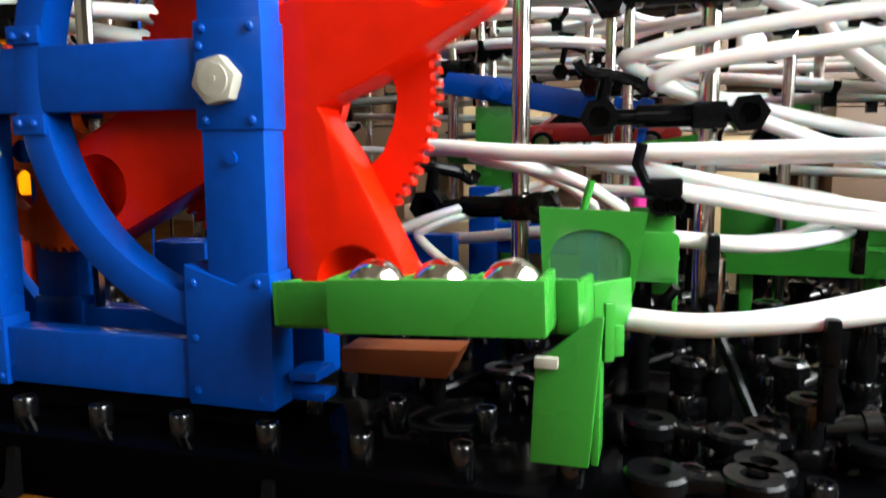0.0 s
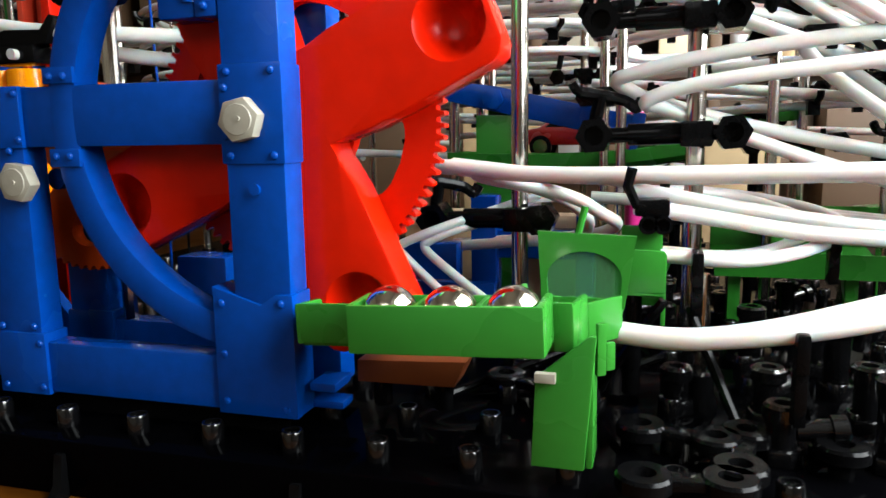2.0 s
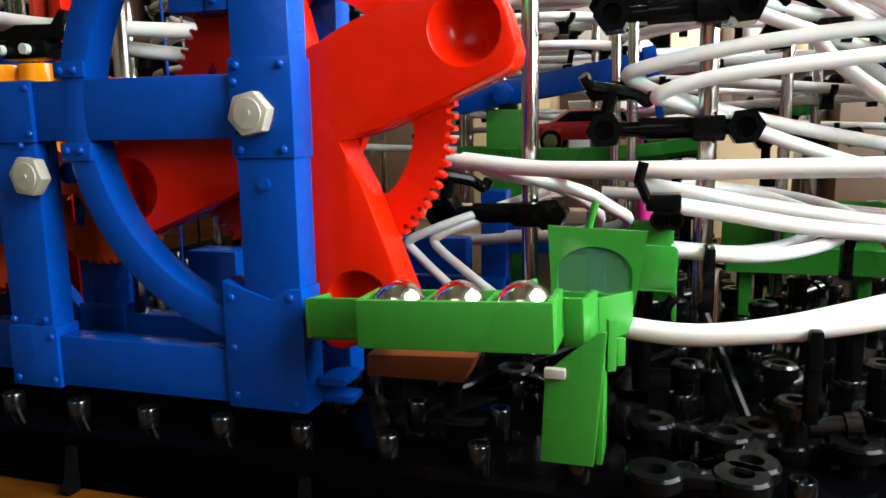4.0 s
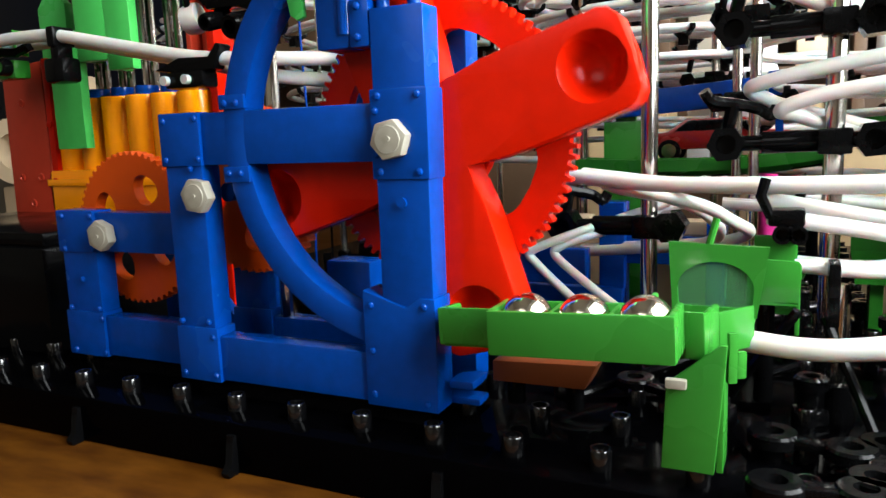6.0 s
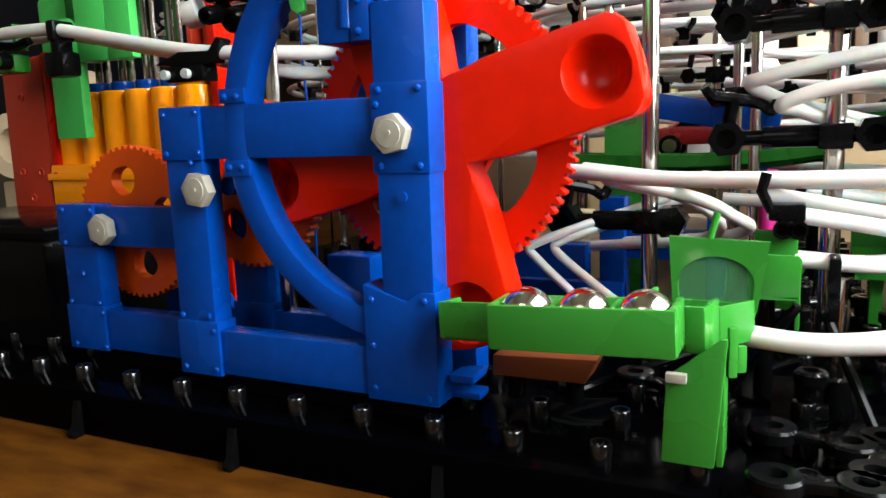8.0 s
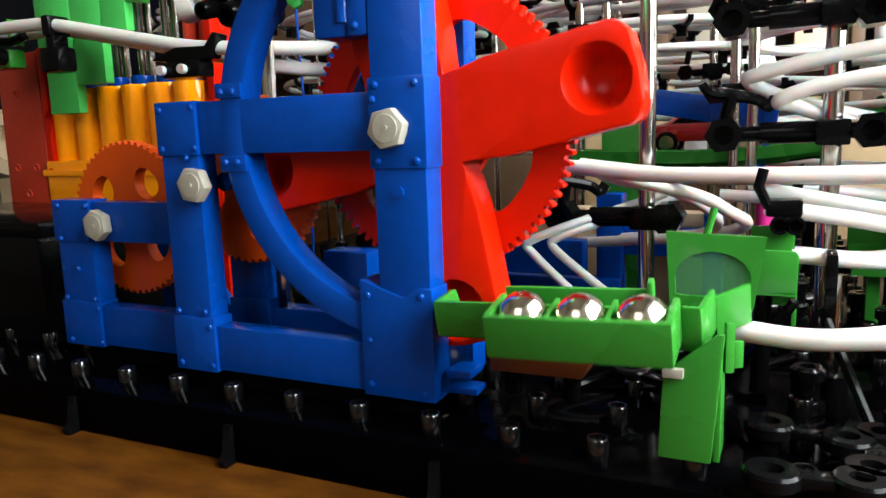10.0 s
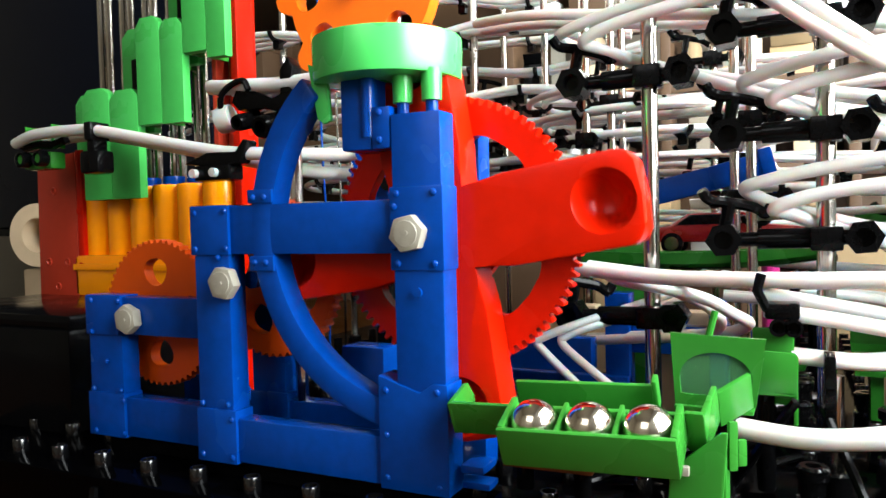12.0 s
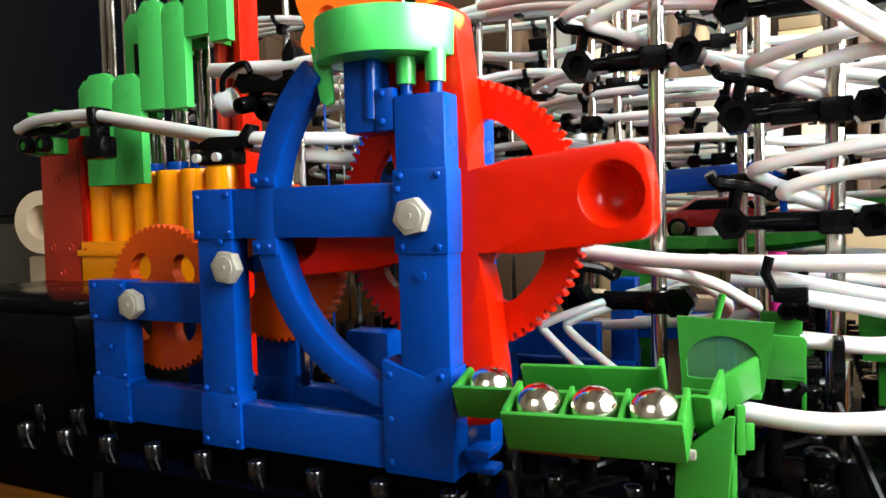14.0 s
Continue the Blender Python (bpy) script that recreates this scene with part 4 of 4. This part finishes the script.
# peg connectors lying on the base
for cx, cy, ang, L in ((74, 14, -12, 15), (75, -10, 8, 15), (92, -2, 80, 18), (112, 12, 35, 20), (40, 40, -30, 20), (128, 40, -50, 20)):
    pc = thing("peg_connector", "black plastic two-hole connector pressed on the base pegs", "connector", cx, cy, BASE_Z + 3.6, ang, group="peg connectors")
    for ex in (0, L):
        part("ring", lathe([(5.2, 0), (5.2, 2.2), (4.7, 2.8), (2.2, 2.8), (1.8, 1.2)], (ex, 0, 0), (0, 0, 1), 20), BLACK, pc)
    part("bar", box(3, L - 3, -2.2, 2.2, 0.2, 2.3, 0.5), BLACK, pc)
    part("foot", cyl((0, 0, -3.6), (0, 0, 0.2), 2.4, seg=10), BLACK, pc)
for sx, sy, sz, ex, ey, ez in ((60, 36, 5, 78, 28, 34), (95, 30, 6, 84, 40, 30), (110, 20, 5, 104, 14, 22), (24, 34, 6, 52, 58, 12), (70, 70, 5, 96, 84, 12)):
    st = thing("brace_rod", "thin black plastic brace leaning on the base", "brace", sx, sy, BASE_Z, group="braces")
    part("bar", cyl((0, 0, 0.5), (ex - sx, ey - sy, ez - BASE_Z), 1.2, seg=8), BLACK, st)
    part("foot", cyl((0, 0, 0), (0, 0, 2.4), 2.6, seg=12, bevel=0.4), BLACK, st)

# black sockets standing on the pegs
random.seed(11)
for k in range(26):
    i, j = random.randint(3, 9), random.randint(1, 7)
    kx, ky = 1.4 + PITCH * i + random.uniform(-2, 2), -3.5 + PITCH * j + random.uniform(-3, 3)
    h = random.uniform(9, 19)
    kb = thing("rod_socket", "glossy black plastic rod socket standing on the base", "socket", kx, ky, BASE_Z, random.uniform(0, 60), group="rod sockets")
    part("foot", cyl((0, 0, 0), (0, 0, 3.4), 4.4, seg=6, bevel=0.4), PEGEND, kb)
    part("barrel", lathe([(3.0, 3.3), (3.0, h - 3), (3.9, h - 2.6), (3.9, h), (3.2, h + 0.6), (1.8, h + 0.6), (1.6, h - 1)], (0, 0, 0), (0, 0, 1), 16), PEGEND, kb)
    if k % 3 == 0:
        part("branch", lathe([(2.2, 2.6), (2.2, 9), (2.9, 9.2), (2.9, 12), (2.2, 12.4), (1.4, 12)], (0, 0, h * 0.55), (1, 0.3 - 0.1 * (k % 5), 0.1), 14), PEGEND, kb)

# ---------------------------------------------------------------- stepped ball lift beside the frame
box_t = thing("battery_box", "black plastic battery and motor box beside the blue frame", "box", -200, 45, BASE_Z)
part("case", box(-62, 44, -30, 36, 0, 38, 1.5), BLACK, box_t)
part("lid", box(-60, 42, -28, 34, 38, 43, 1.2), BLACK, box_t)
for rx in (-22, -6):
    part("rib", box(rx, rx + 1.4, -31.2, -29.8, 2, 34, 0.3), BLACK, box_t)

post_t = thing("lift_post", "red plastic corner post of the ball lift, front coloured as shaded, right side as lit", "post", -240, 78, 47.5)
# light put in the colour: shaded red in front, bright red on the right
part("front_face", prism([(-19, -7.5), (9.4, -7.5), (9.4, 68), (-17.5, 66)], 0, 3, 0.6), SHADERED, post_t)
part("side_face", box(9.6, 13.6, 0.2, 12, -7.5, 69, 0.7), RED, post_t)
for hx, hz in ((-6, 50), (2, 16), (-11, 16), (-5, 4)):
    part("peg_hole", lathe([(1.9, 0), (1.9, 0.6), (1.3, 0.7), (1.0, 0.1)], (hx, -0.01, hz), (0, -1, 0), 12), SHADERED, post_t)
for hz in (14, 40):
    part("lug", lathe([(1.7, 0), (1.7, 0.6), (1.2, 0.8)], (11.6, 0.15, hz), (0, -1, 0), 12), RED, post_t)

bank = thing("cylinder_bank", "bright orange plastic bank of upright cylinders", "cylinder", -184, 84, 47.5)
for k in range(6):
    cx = -40 + 14.9 * k
    part("cylinder", cyl((cx, 4, 8), (cx, 4, 50.5), 8.0, seg=24, bevel=0.5), ORANGE, bank)
part("base_block", box(-49, 44, -6, 12, 0, 19, 0.8), ORANGE, bank)
part("base_lip", box(-49, 44, -7.2, -6.05, 12, 15, 0.4), ORANGE, bank)
for k in range(6):
    cx = -40 + 14.9 * k
    part("piston_cap", cyl((cx, 6, 50.5), (cx, 6, 54.5), 5.0, seg=16, bevel=0.4), BLUE, bank, "blue piston cap")
    for e in (-2.6, 2.6):
        part("guide_rod", cyl((cx + e, 9, 50.5), (cx + e, 9, 185), 1.7, seg=10), STEEL, bank, "bright steel guide rod")

col = thing("lift_column", "tall red plastic channel column of the ball lift", "column", -136, 88, BASE_Z)
part("web", box(-13, 1.4, 6, 8, 0, 240, 0.4), RED, col)
# same split here: left flange and lug coloured as shaded, right flange as lit
part("flange", box(-13, -10.4, -4, 6, 0, 240, 0.5), SHADERED, col)
part("flange", box(-2.4, 1.4, -4, 6, 0, 240, 0.5), RED, col)
part("lug", box(-10.2, -2.6, 2, 6.2, 88, 126, 0.5), SHADERED, col)


def slab(x0, x1, y, z0, z1, slot=False):
    s_ = thing("lift_step", "light green plastic step of the ball lift", "step", (x0 + x1) / 2, y, z0, group="lift steps")
    w = (x1 - x0) / 2 - 0.15
    if slot:
        # no hole is cut: a flat black strip gives the opening's darkness
        part("slot", box(-w * 0.35, w * 0.75, -2.3, -1.9, 8, z1 - z0 - 14, 0.1), BLACK, s_)
    part("plate", prism([(-w, 0), (w, 0), (w, z1 - z0 - 3), (w * 0.5, z1 - z0), (-w * 0.55, z1 - z0), (-w, z1 - z0 - 4)], -2, 2.2, 0.25), STEPGREEN, s_)
    part("back_rib", box(-w, -w + 2, 2.2, 9, 0, z1 - z0 - 6, 0.4), GREEN, s_)
    part("seat", prism([(2.2, z1 - z0 - 7), (11, z1 - z0 - 10), (11, z1 - z0 - 12), (2.2, z1 - z0 - 10)], -w, w, 0.3, axis="x"), GREEN, s_)
    return s_, (x0 + x1) / 2, y, z0


EDGE = (-216.5, -198.4, -180.8, -166.5, -153.5, -140.3, -130.0)
LOW = (92, 92, 123.5, 123, 151.5, 148)
TALL = (50, 48, 46, 44, 60, 60)
every_step = [slab(EDGE[k], EDGE[k + 1], 74, LOW[k], LOW[k] + TALL[k]) for k in range(6)]
steps_a, steps_b = every_step[0::2], every_step[1::2]
for x0, x1, z0, z1, slot in ((-236, -218, 100, 143, False), (-203, -184, 122, 170, True), (-173, -156, 150, 196, True)):
    slab(x0, x1, 86, z0, z1, slot)

feed = thing("feed_socket", "green and black plastic track socket on the red post", "socket", -236, 64, 106)
part("shell", box(-7, 12, -3, 5, 0.5, 8.5, 1.6), GREEN, feed)
part("rail_seat", sweep([Vector(p) for p in ((-12, -3, 15), (-6, -2, 11), (4, -2, 12), (14, -2, 11), (22, -2, 13))], 2.0, 8), BLACK, feed)
for sx in (-3, 9):
    part("socket", lathe([(3.6, 0), (3.6, 4), (2.6, 4.4), (2.2, 1.5)], (sx, -3.6, 5), (0, -1, 0), 16), BLACK, feed)
    part("plug", cyl((sx, -5, 5), (sx, -7, 5), 2.1, seg=14), GREEN, feed)
for sx in (-8, 10):
    part("fin", prism([(sx, 10), (sx + 1.6, 10), (sx + 1.6, 19), (sx, 21)], -1, 5, 0.3), GREEN, feed)
track([(-246, 60, 119), (-230, 58, 121.6), (-205, 57, 121.6), (-188, 57, 120.2), (-150, 57, 112.6), (-120, 58, 107), (-95, 62, 105), (-70, 74, 104)],
      [(-246, 66, 118), (-230, 66, 120), (-205, 65, 120), (-188, 64.6, 118.6), (-150, 65, 111), (-118, 66, 104.5), (-92, 70, 99), (-68, 82, 96)], r=2.5, ties=False)
for cx, cy, cz in ((-190, 57, 120),):
    c = thing("rail_clip", "black plastic rail clip hanging from the white feed track", "clip", cx, cy, cz, group="rail clips")
    part("band", box(-2, 2.4, -4, 6, -4, 4, 1.2), BLACK, c)
    part("stem", box(-1.5, 3, -3, 4, -9, -3.6, 0.8), BLACK, c)
    part("socket", box(-5.5, 6, -4, 5, -18, -8, 2), BLACK, c)
c = thing("rail_clip", "black plastic rail clip with white plugs under the feed track", "clip", -122, 58, 106, group="rail clips")
part("blade", prism([(-16, -3), (-4, 1), (10, 0.5), (14, 5), (16, 4), (12, -4), (0, -5), (-8, -4)], -3, 3, 0.5), BLACK, c)
part("bar", box(-10, 8, -4, 4, -10, -4, 1.2), BLACK, c)
for sx in (-9, 1):
    part("plug", cyl((sx, -6, -7), (sx, -3, -7), 1.7, seg=12), TUBE, c)

joint = thing("pipe_joint", "black plastic joint with clear collar beside the green dish", "joint", -62, 22, 110)
for sx, sz, rr in ((-4, 0, 3.6), (5, -1, 3.8), (-13, 2, 2.6)):
    part("socket", lathe([(rr, 0), (rr, 9), (rr * 0.86, 10), (rr * 0.55, 10), (rr * 0.45, 7)], (sx, 2, sz), (0, -1, -0.25), 20), BLACK, joint)
part("arm", prism([(-19, 7), (-16, 4), (-7, 4), (7, 1), (10, 4), (9, 8), (3, 9), (-3, 7), (-10, 10), (-17, 11)], -3, 3, 0.8), BLACK, joint)
part("lug", prism([(0, 7), (4, 7), (5, 16), (3, 19), (0, 15)], -3, 2, 0.8), BLACK, joint)
part("collar", lathe([(4.2, 0), (4.6, 2.4), (4.0, 5), (3.2, 5.2), (3.4, 2.4)], (-21, 0, 3), (-0.8, -0.2, -0.2), 20), TUBE, joint)
part("hook", sweep(smooth_path([(-23, -3, 4), (-22, -4, 9), (-18, -4, 12), (-13, -4, 13), (-11, -4, 10)], 4), 1.0, 10), BLACK, joint)
part("support", cyl((0, 4, 0), (0, 4, BASE_Z - 110), 2.0, seg=10), STEEL, joint)
track([(-92, 34, 124), (-78, 30, 122), (-64, 30, 121), (-48, 30, 121)], gauge=9, r=2.4, ties=False)

# tracks far behind the ball lift
for k, (zz, yy, dip, run) in enumerate(((196, 215, -9, 14), (176, 190, 8, -10), (160, 225, -6, 8), (143, 200, 7, -6), (128, 230, -4, 5), (108, 205, 5, -5), (88, 230, 3, 6))):
    track([(-330 + 9 * k, yy + 20, zz), (-262, yy, zz + dip * 0.5), (-190, yy - 16, zz + dip), (-110, yy - 6, zz - dip * 0.5), (-50, yy + 4, zz + dip * 0.3), (6, yy + 14, zz + run)],
          gauge=9, r=1.8, every=5, step=8, seg=8, label="distant rail track of milky white tubes with black ties")
for rx, ry in ((-248, 222), (-204, 205), (-172, 226), (-128, 212), (-74, 196), (-22, 218)):
    rd = thing("support_rod", "bright steel support rod behind the ball lift", "rod", rx, ry, BASE_Z, group="support rods")
    part("shaft", cyl((0, 0, 0), (0, 0, 245), 2.2, seg=10), STEEL, rd)
    part("foot", cyl((0, 0, 0), (0, 0, 5), 4, seg=12, bevel=0.5), BLACK, rd)

star = thing("star_wheel", "orange plastic star wheel with round holes above the dish", "wheel", -58, 62, 160)
bm = bmesh.new()
n = 96
oo = []
for i in range(n):
    a = 2 * math.pi * i / n
    r_ = 29 + 6.5 * max(0.0, math.cos(8 * a)) ** 0.6
    oo.append((r_ * math.cos(a), r_ * math.sin(a)))
pierced(oo, [round_hole(45 * k, 13.5, 21.5, 5.0, 0.85) for k in range(8)], -3, 3, bm)
part("disc", finish(bm), VERMILION, star)
part("axle", cyl((0, -7, 0), (0, 14, 0), 3, seg=14), STEEL, star)
part("stand", box(-3, 3, 8, 14, BASE_Z - 160, 4, 0.6), BLACK, star)
for wx in (-100, -92):
    wr = thing("hanging_wire", "thin blue wire running down behind the lift", "wire", wx, 95, BASE_Z, group="wires")
    part("strand", sweep(smooth_path([(0, 0, 0), (1, 0, 60), (-1.5, 1, 130), (0.5, 0, 240)], 5), 0.5, 6), BLUE if wx == -100 else STEEL, wr)

# ---------------------------------------------------------------- background of the room
screen = thing("flat_screen", "switched-off dark flat screen standing behind the machine", "screen", -470, 300, -9)
part("panel", box(-230, 118, 0, 22, 92, 420, 3), SCREEN, screen)
part("bezel", box(-234, 122, 3, 26, 84, 92, 2), BLACK, screen)
part("stand", box(-90, -40, 6, 24, 0, 86, 3), BLACK, screen)
part("foot", box(-160, 30, -30, 60, 0, 6, 2), BLACK, screen)
for wx, wy, wz, rr in ((-452, 250, 76, 24), (-404, 255, 72, 22), (-425, 262, 112, 20), (-360, 262, 60, 20)):
    w_ = thing("wooden_ring", "pale turned wooden ring lying beside the machine", "ring", wx, wy, wz, group="wooden rings")
    part("turning", lathe([(rr, 0), (rr, 46), (rr * 0.55, 46), (rr * 0.5, 6)], (0, 0, 0), (0.25, -1, 0), 28), PALE, w_)
crate = thing("wooden_crate", "pale low wooden crate under the wooden rings", "crate", -400, 260, -9)
part("side", box(-80, 70, -40, 46, 0, 58, 2), PALE, crate)

cab = thing("shelf_unit", "dark brown wooden shelf unit filled with boxes", "shelf", 0, 560, -760)
for sx in (-760, -300, 160, 312):
    part("upright", box(sx, sx + 18, 0, 280, 0, 1500, 1.5), BROWN, cab)
for sz in (560, 745, 930, 1130, 1330):
    part("shelf_board", box(-760, 330, 2, 280, sz, sz + 18, 1.5), BROWN, cab)
part("back_panel", box(-760, 330, 278, 288, 0, 1500, 0), BROWN, cab)
random.seed(5)
for sz in (578, 763, 948, 1148):
    x_ = -735.0
    while x_ < 180:
        w = random.uniform(50, 150)
        if random.random() < 0.72 and not any(abs(x_ + w / 2 - u - 9) < w / 2 + 14 for u in (-300, 160, 620)):
            h, d = random.uniform(50, 150), random.uniform(90, 200)
            m_ = random.choice([CARD, CARD, BROWN, BROWN, WALL, PALE])
            bx_ = thing("storage_box", "small storage box on the brown shelf", "box", x_ + w / 2, 565 + random.uniform(6, 60), -760 + sz, group="storage boxes")
            part("carton", box(-w / 2, w / 2, 0, d, 0, h, 2), m_, bx_)
            part("lid", box(-w / 2 - 1.5, w / 2 + 1.5, -1.5, d + 1.5, h - 14, h + 2, 1.5), m_, bx_)
        x_ += w + random.uniform(6, 40)
ball_w = thing("wool_ball", "round ball of white wool on the table behind the machine", "ball", 45, 402, 98)
bm = bmesh.new()
bmesh.ops.create_icosphere(bm, subdivisions=5, radius=24)
for v in bm.verts:
    v.co *= 1 + 0.05 * noise.noise(v.co * 0.25) + 0.03 * noise.noise(v.co * 0.9)
part("wool", bm, FLUFF, ball_w)
part("stand", cyl((0, 0, -107), (0, 0, -20), 12, 9, seg=20), BROWN, ball_w)
for bx0, by0, w, h, m_ in ((-40, 420, 60, 118, CARD), (120, 400, 70, 82, CARD), (-150, 410, 90, 92, BROWN), (230, 420, 90, 100, BROWN), (10, 470, 80, 172, BROWN), (140, 480, 130, 130, BROWN), (-90, 470, 70, 150, PALE)):
    bx_ = thing("table_box", "cardboard box standing on the table behind the machine", "box", bx0, by0, -9, group="table boxes")
    part("carton", box(-w / 2, w / 2, 0, 50, 0, h, 1.5), m_, bx_)
    part("flap", box(-w / 2, w / 2, -1.5, 24, h, h + 1.6, 0.4), m_, bx_)
rack = thing("storage_rack", "open dark wooden rack behind the machine, full of jars and boxes", "rack", 40, 440, -9)
for rx in (-190, -60, 70, 216):
    part("upright", box(rx, rx + 8, 0, 70, 0, 330, 1), BROWN, rack)
RACK_Z = (60, 125, 190, 255)
for rz in RACK_Z:
    part("shelf_board", box(-181, 215, 2, 70, rz - 6, rz, 0.8), BROWN, rack)
random.seed(23)
for rz in RACK_Z:
    x_ = -176.0
    while x_ < 200:
        w = random.uniform(12, 34)
        h = random.uniform(22, 54)
        if any(u - 4 < x_ + w and x_ < u + 12 for u in (-60, 70)):
            x_ += 14
            continue
        m_ = random.choice([CARD, CARD, PALE, WALL, FLUFF, BLACK, BROWN, CREAM])
        if random.random() < 0.5:
            j_ = thing("jar", "small lidded jar on the wooden rack", "jar", 40 + x_ + w / 2, 446 + w / 2 + random.uniform(0, 8), rz - 9, group="rack jars")
            part("body", lathe([(w * 0.42, 0), (w * 0.46, 2), (w * 0.46, h * 0.75), (w * 0.34, h * 0.84), (w * 0.34, h * 0.86)], (0, 0, 0), (0, 0, 1), 16), m_, j_)
            part("lid", cyl((0, 0, h * 0.86), (0, 0, h), w * 0.38, seg=16, bevel=0.6), random.choice([BLACK, STEEL, CARD]), j_)
        else:
            j_ = thing("small_box", "small open carton on the wooden rack", "box", 40 + x_ + w / 2, 446 + random.uniform(0, 12), rz - 9, random.uniform(-8, 8), group="rack boxes")
            part("carton", box(-w / 2, w / 2, 0, 34, 0, h, 0.6), m_, j_)
            part("flap", prism([(-2, h - 0.5), (1, h - 0.5), (-6, h + 7), (-7, h + 6.4)], -w / 2 + 1, w / 2 - 1, 0.1, axis="x"), m_, j_)
        x_ += w + random.uniform(2, 12)
pk = thing("pink_cup", "small magenta plastic cup behind the tracks", "cup", 62, 330, -9)
part("wall", lathe([(5, 0), (5.5, 92), (4.8, 92), (4.4, 4)], (0, 0, 0), (0, 0, 1), 20), PINK, pk)


LEVER = [(0, -11), (0.5, 2), (1, 11), (1.5, 3), (2, -13), (2.4, -12), (3, -2), (3.75, 12), (4.2, 5), (4.5, -4), (5, -12.7), (5.5, -3), (6, 4), (6.5, 15), (7, 1), (7.5, -13), (8, -11),
         (8.7, 2), (9.2, 12), (9.6, 3), (10, -10), (10.5, -8), (11, -3), (11.5, 4), (12, 13), (12.5, -9), (13, -12), (13.5, -6), (14, 3)]


def move_background():
    walk(lever, [(t, pose(0.0138, 0.150, 0.085, 0, -a, 0)) for t, a in LEVER])
    ticks = [round(0.1 * i, 3) for i in range(141)]

    def swing(t):
        return 0.5 - 0.5 * max(-1.0, min(1.0, 1.3 * math.cos(2 * math.pi * (t - 11.85) / 2.33)))
    for (s_, x_, y_, z_) in steps_a:
        walk(s_, [(t, pose(x_ * MM, y_ * MM, (z_ - 16 * swing(t)) * MM)) for t in ticks])
    for (s_, x_, y_, z_) in steps_b:
        walk(s_, [(t, pose(x_ * MM, y_ * MM, (z_ + 20 * swing(t)) * MM)) for t in ticks])


# ---------------------------------------------------------------- motion
def wheel_angle(t):
    return -4.8 - 46.6 * (t - 6.5)


def tray_angle(t):
    """Degrees by which the tray's front hangs down; it is raised while an arm passes under its back."""
    k = (t - UP0) % CYCLE
    if k < 0.10:
        return DROP * (1 - k / 0.10)
    if k < UPLEN:
        return 0.0
    if k < UPLEN + 0.12:
        return DROP * (k - UPLEN) / 0.12
    return DROP


DROP, CYCLE, UP0, UPLEN = 22.0, 1.931, 5.46, 0.62


def tray_pose(t):
    return pose(0, PY * MM, PZ * MM, tray_angle(t), ROLL, 0)


def motions():
    steps = [round(0.5 * i, 3) for i in range(29)]
    walk(wheel, [(t, pose(AX * MM, WY * MM, AZ * MM, 0, -wheel_angle(t), 0)) for t in steps])
    fine = [round(0.1 * i, 3) for i in range(141)]
    for c, x_, z_, sign, off in ((cogs[0], -67.0, 62.3, -1.5, 3.0), (cogs[1], -114.6, 50.0, 1.5, 0.0)):
        walk(c, [(t, pose(x_ * MM, 20.2 * MM, z_ * MM, 0, -(sign * wheel_angle(t) + off), 0)) for t in steps])
    walk(tray, [(t, tray_pose(t)) for t in fine])
    for b_, bx in balls:
        walk(b_, [(t, Matrix.Translation(tray_pose(t) @ (Vector((bx, -11.0 - PY, 37.1 - PZ)) * MM))) for t in fine])
    # two balls come down the rail, drop behind the hood and run along the rear channel; the first drops past the tray's end onto the base
    way = [(0.0, (72.6, 48, 40)), (12.9, (72.6, 48, 40)), (13.0, (69, 33, 42)), (13.1, (65, 23, 42.5)),
           (13.2, (58, 0, 38.4)), (13.3, (50, 0, 37.5)), (13.5, (32, 0, 36.3)), (13.65, (17, 0, 35.0)), (13.75, (12.6, 0, 34.6)), (13.9, (12.0, -0.2, 34.4)), (14.0, (11.6, -0.3, 34.4))]
    walk(loose, [(t, Matrix.Translation(Vector(p) * MM)) for t, p in way])
    way = [(0.0, (200, 64.5, 68.4)), (6.6, (200, 64.5, 68.4)), (6.85, (140, 48.5, 66.8)), (7.0, (104, 46.2, 66.2)), (7.2, (76, 46.8, 65.8)), (7.35, (72.6, 47, 48)), (7.45, (69, 33, 42)), (7.52, (65, 23, 42.5)),
           (7.6, (58, 0, 38.4)), (7.7, (50, 0, 37.5)), (7.9, (32, 0, 36.3)), (8.05, (17, 0, 35.0)), (8.2, (12.0, 0, 34.4)), (9.55, (11.6, 0, 34.4)),
           (9.65, (3, 12, 27)), (9.75, (-8.5, 16, 9.9)), (14.0, (-8.5, 16, 9.9))]
    walk(fallen, [(t, Matrix.Translation(Vector(p) * MM)) for t, p in way])
    move_background()


motions()
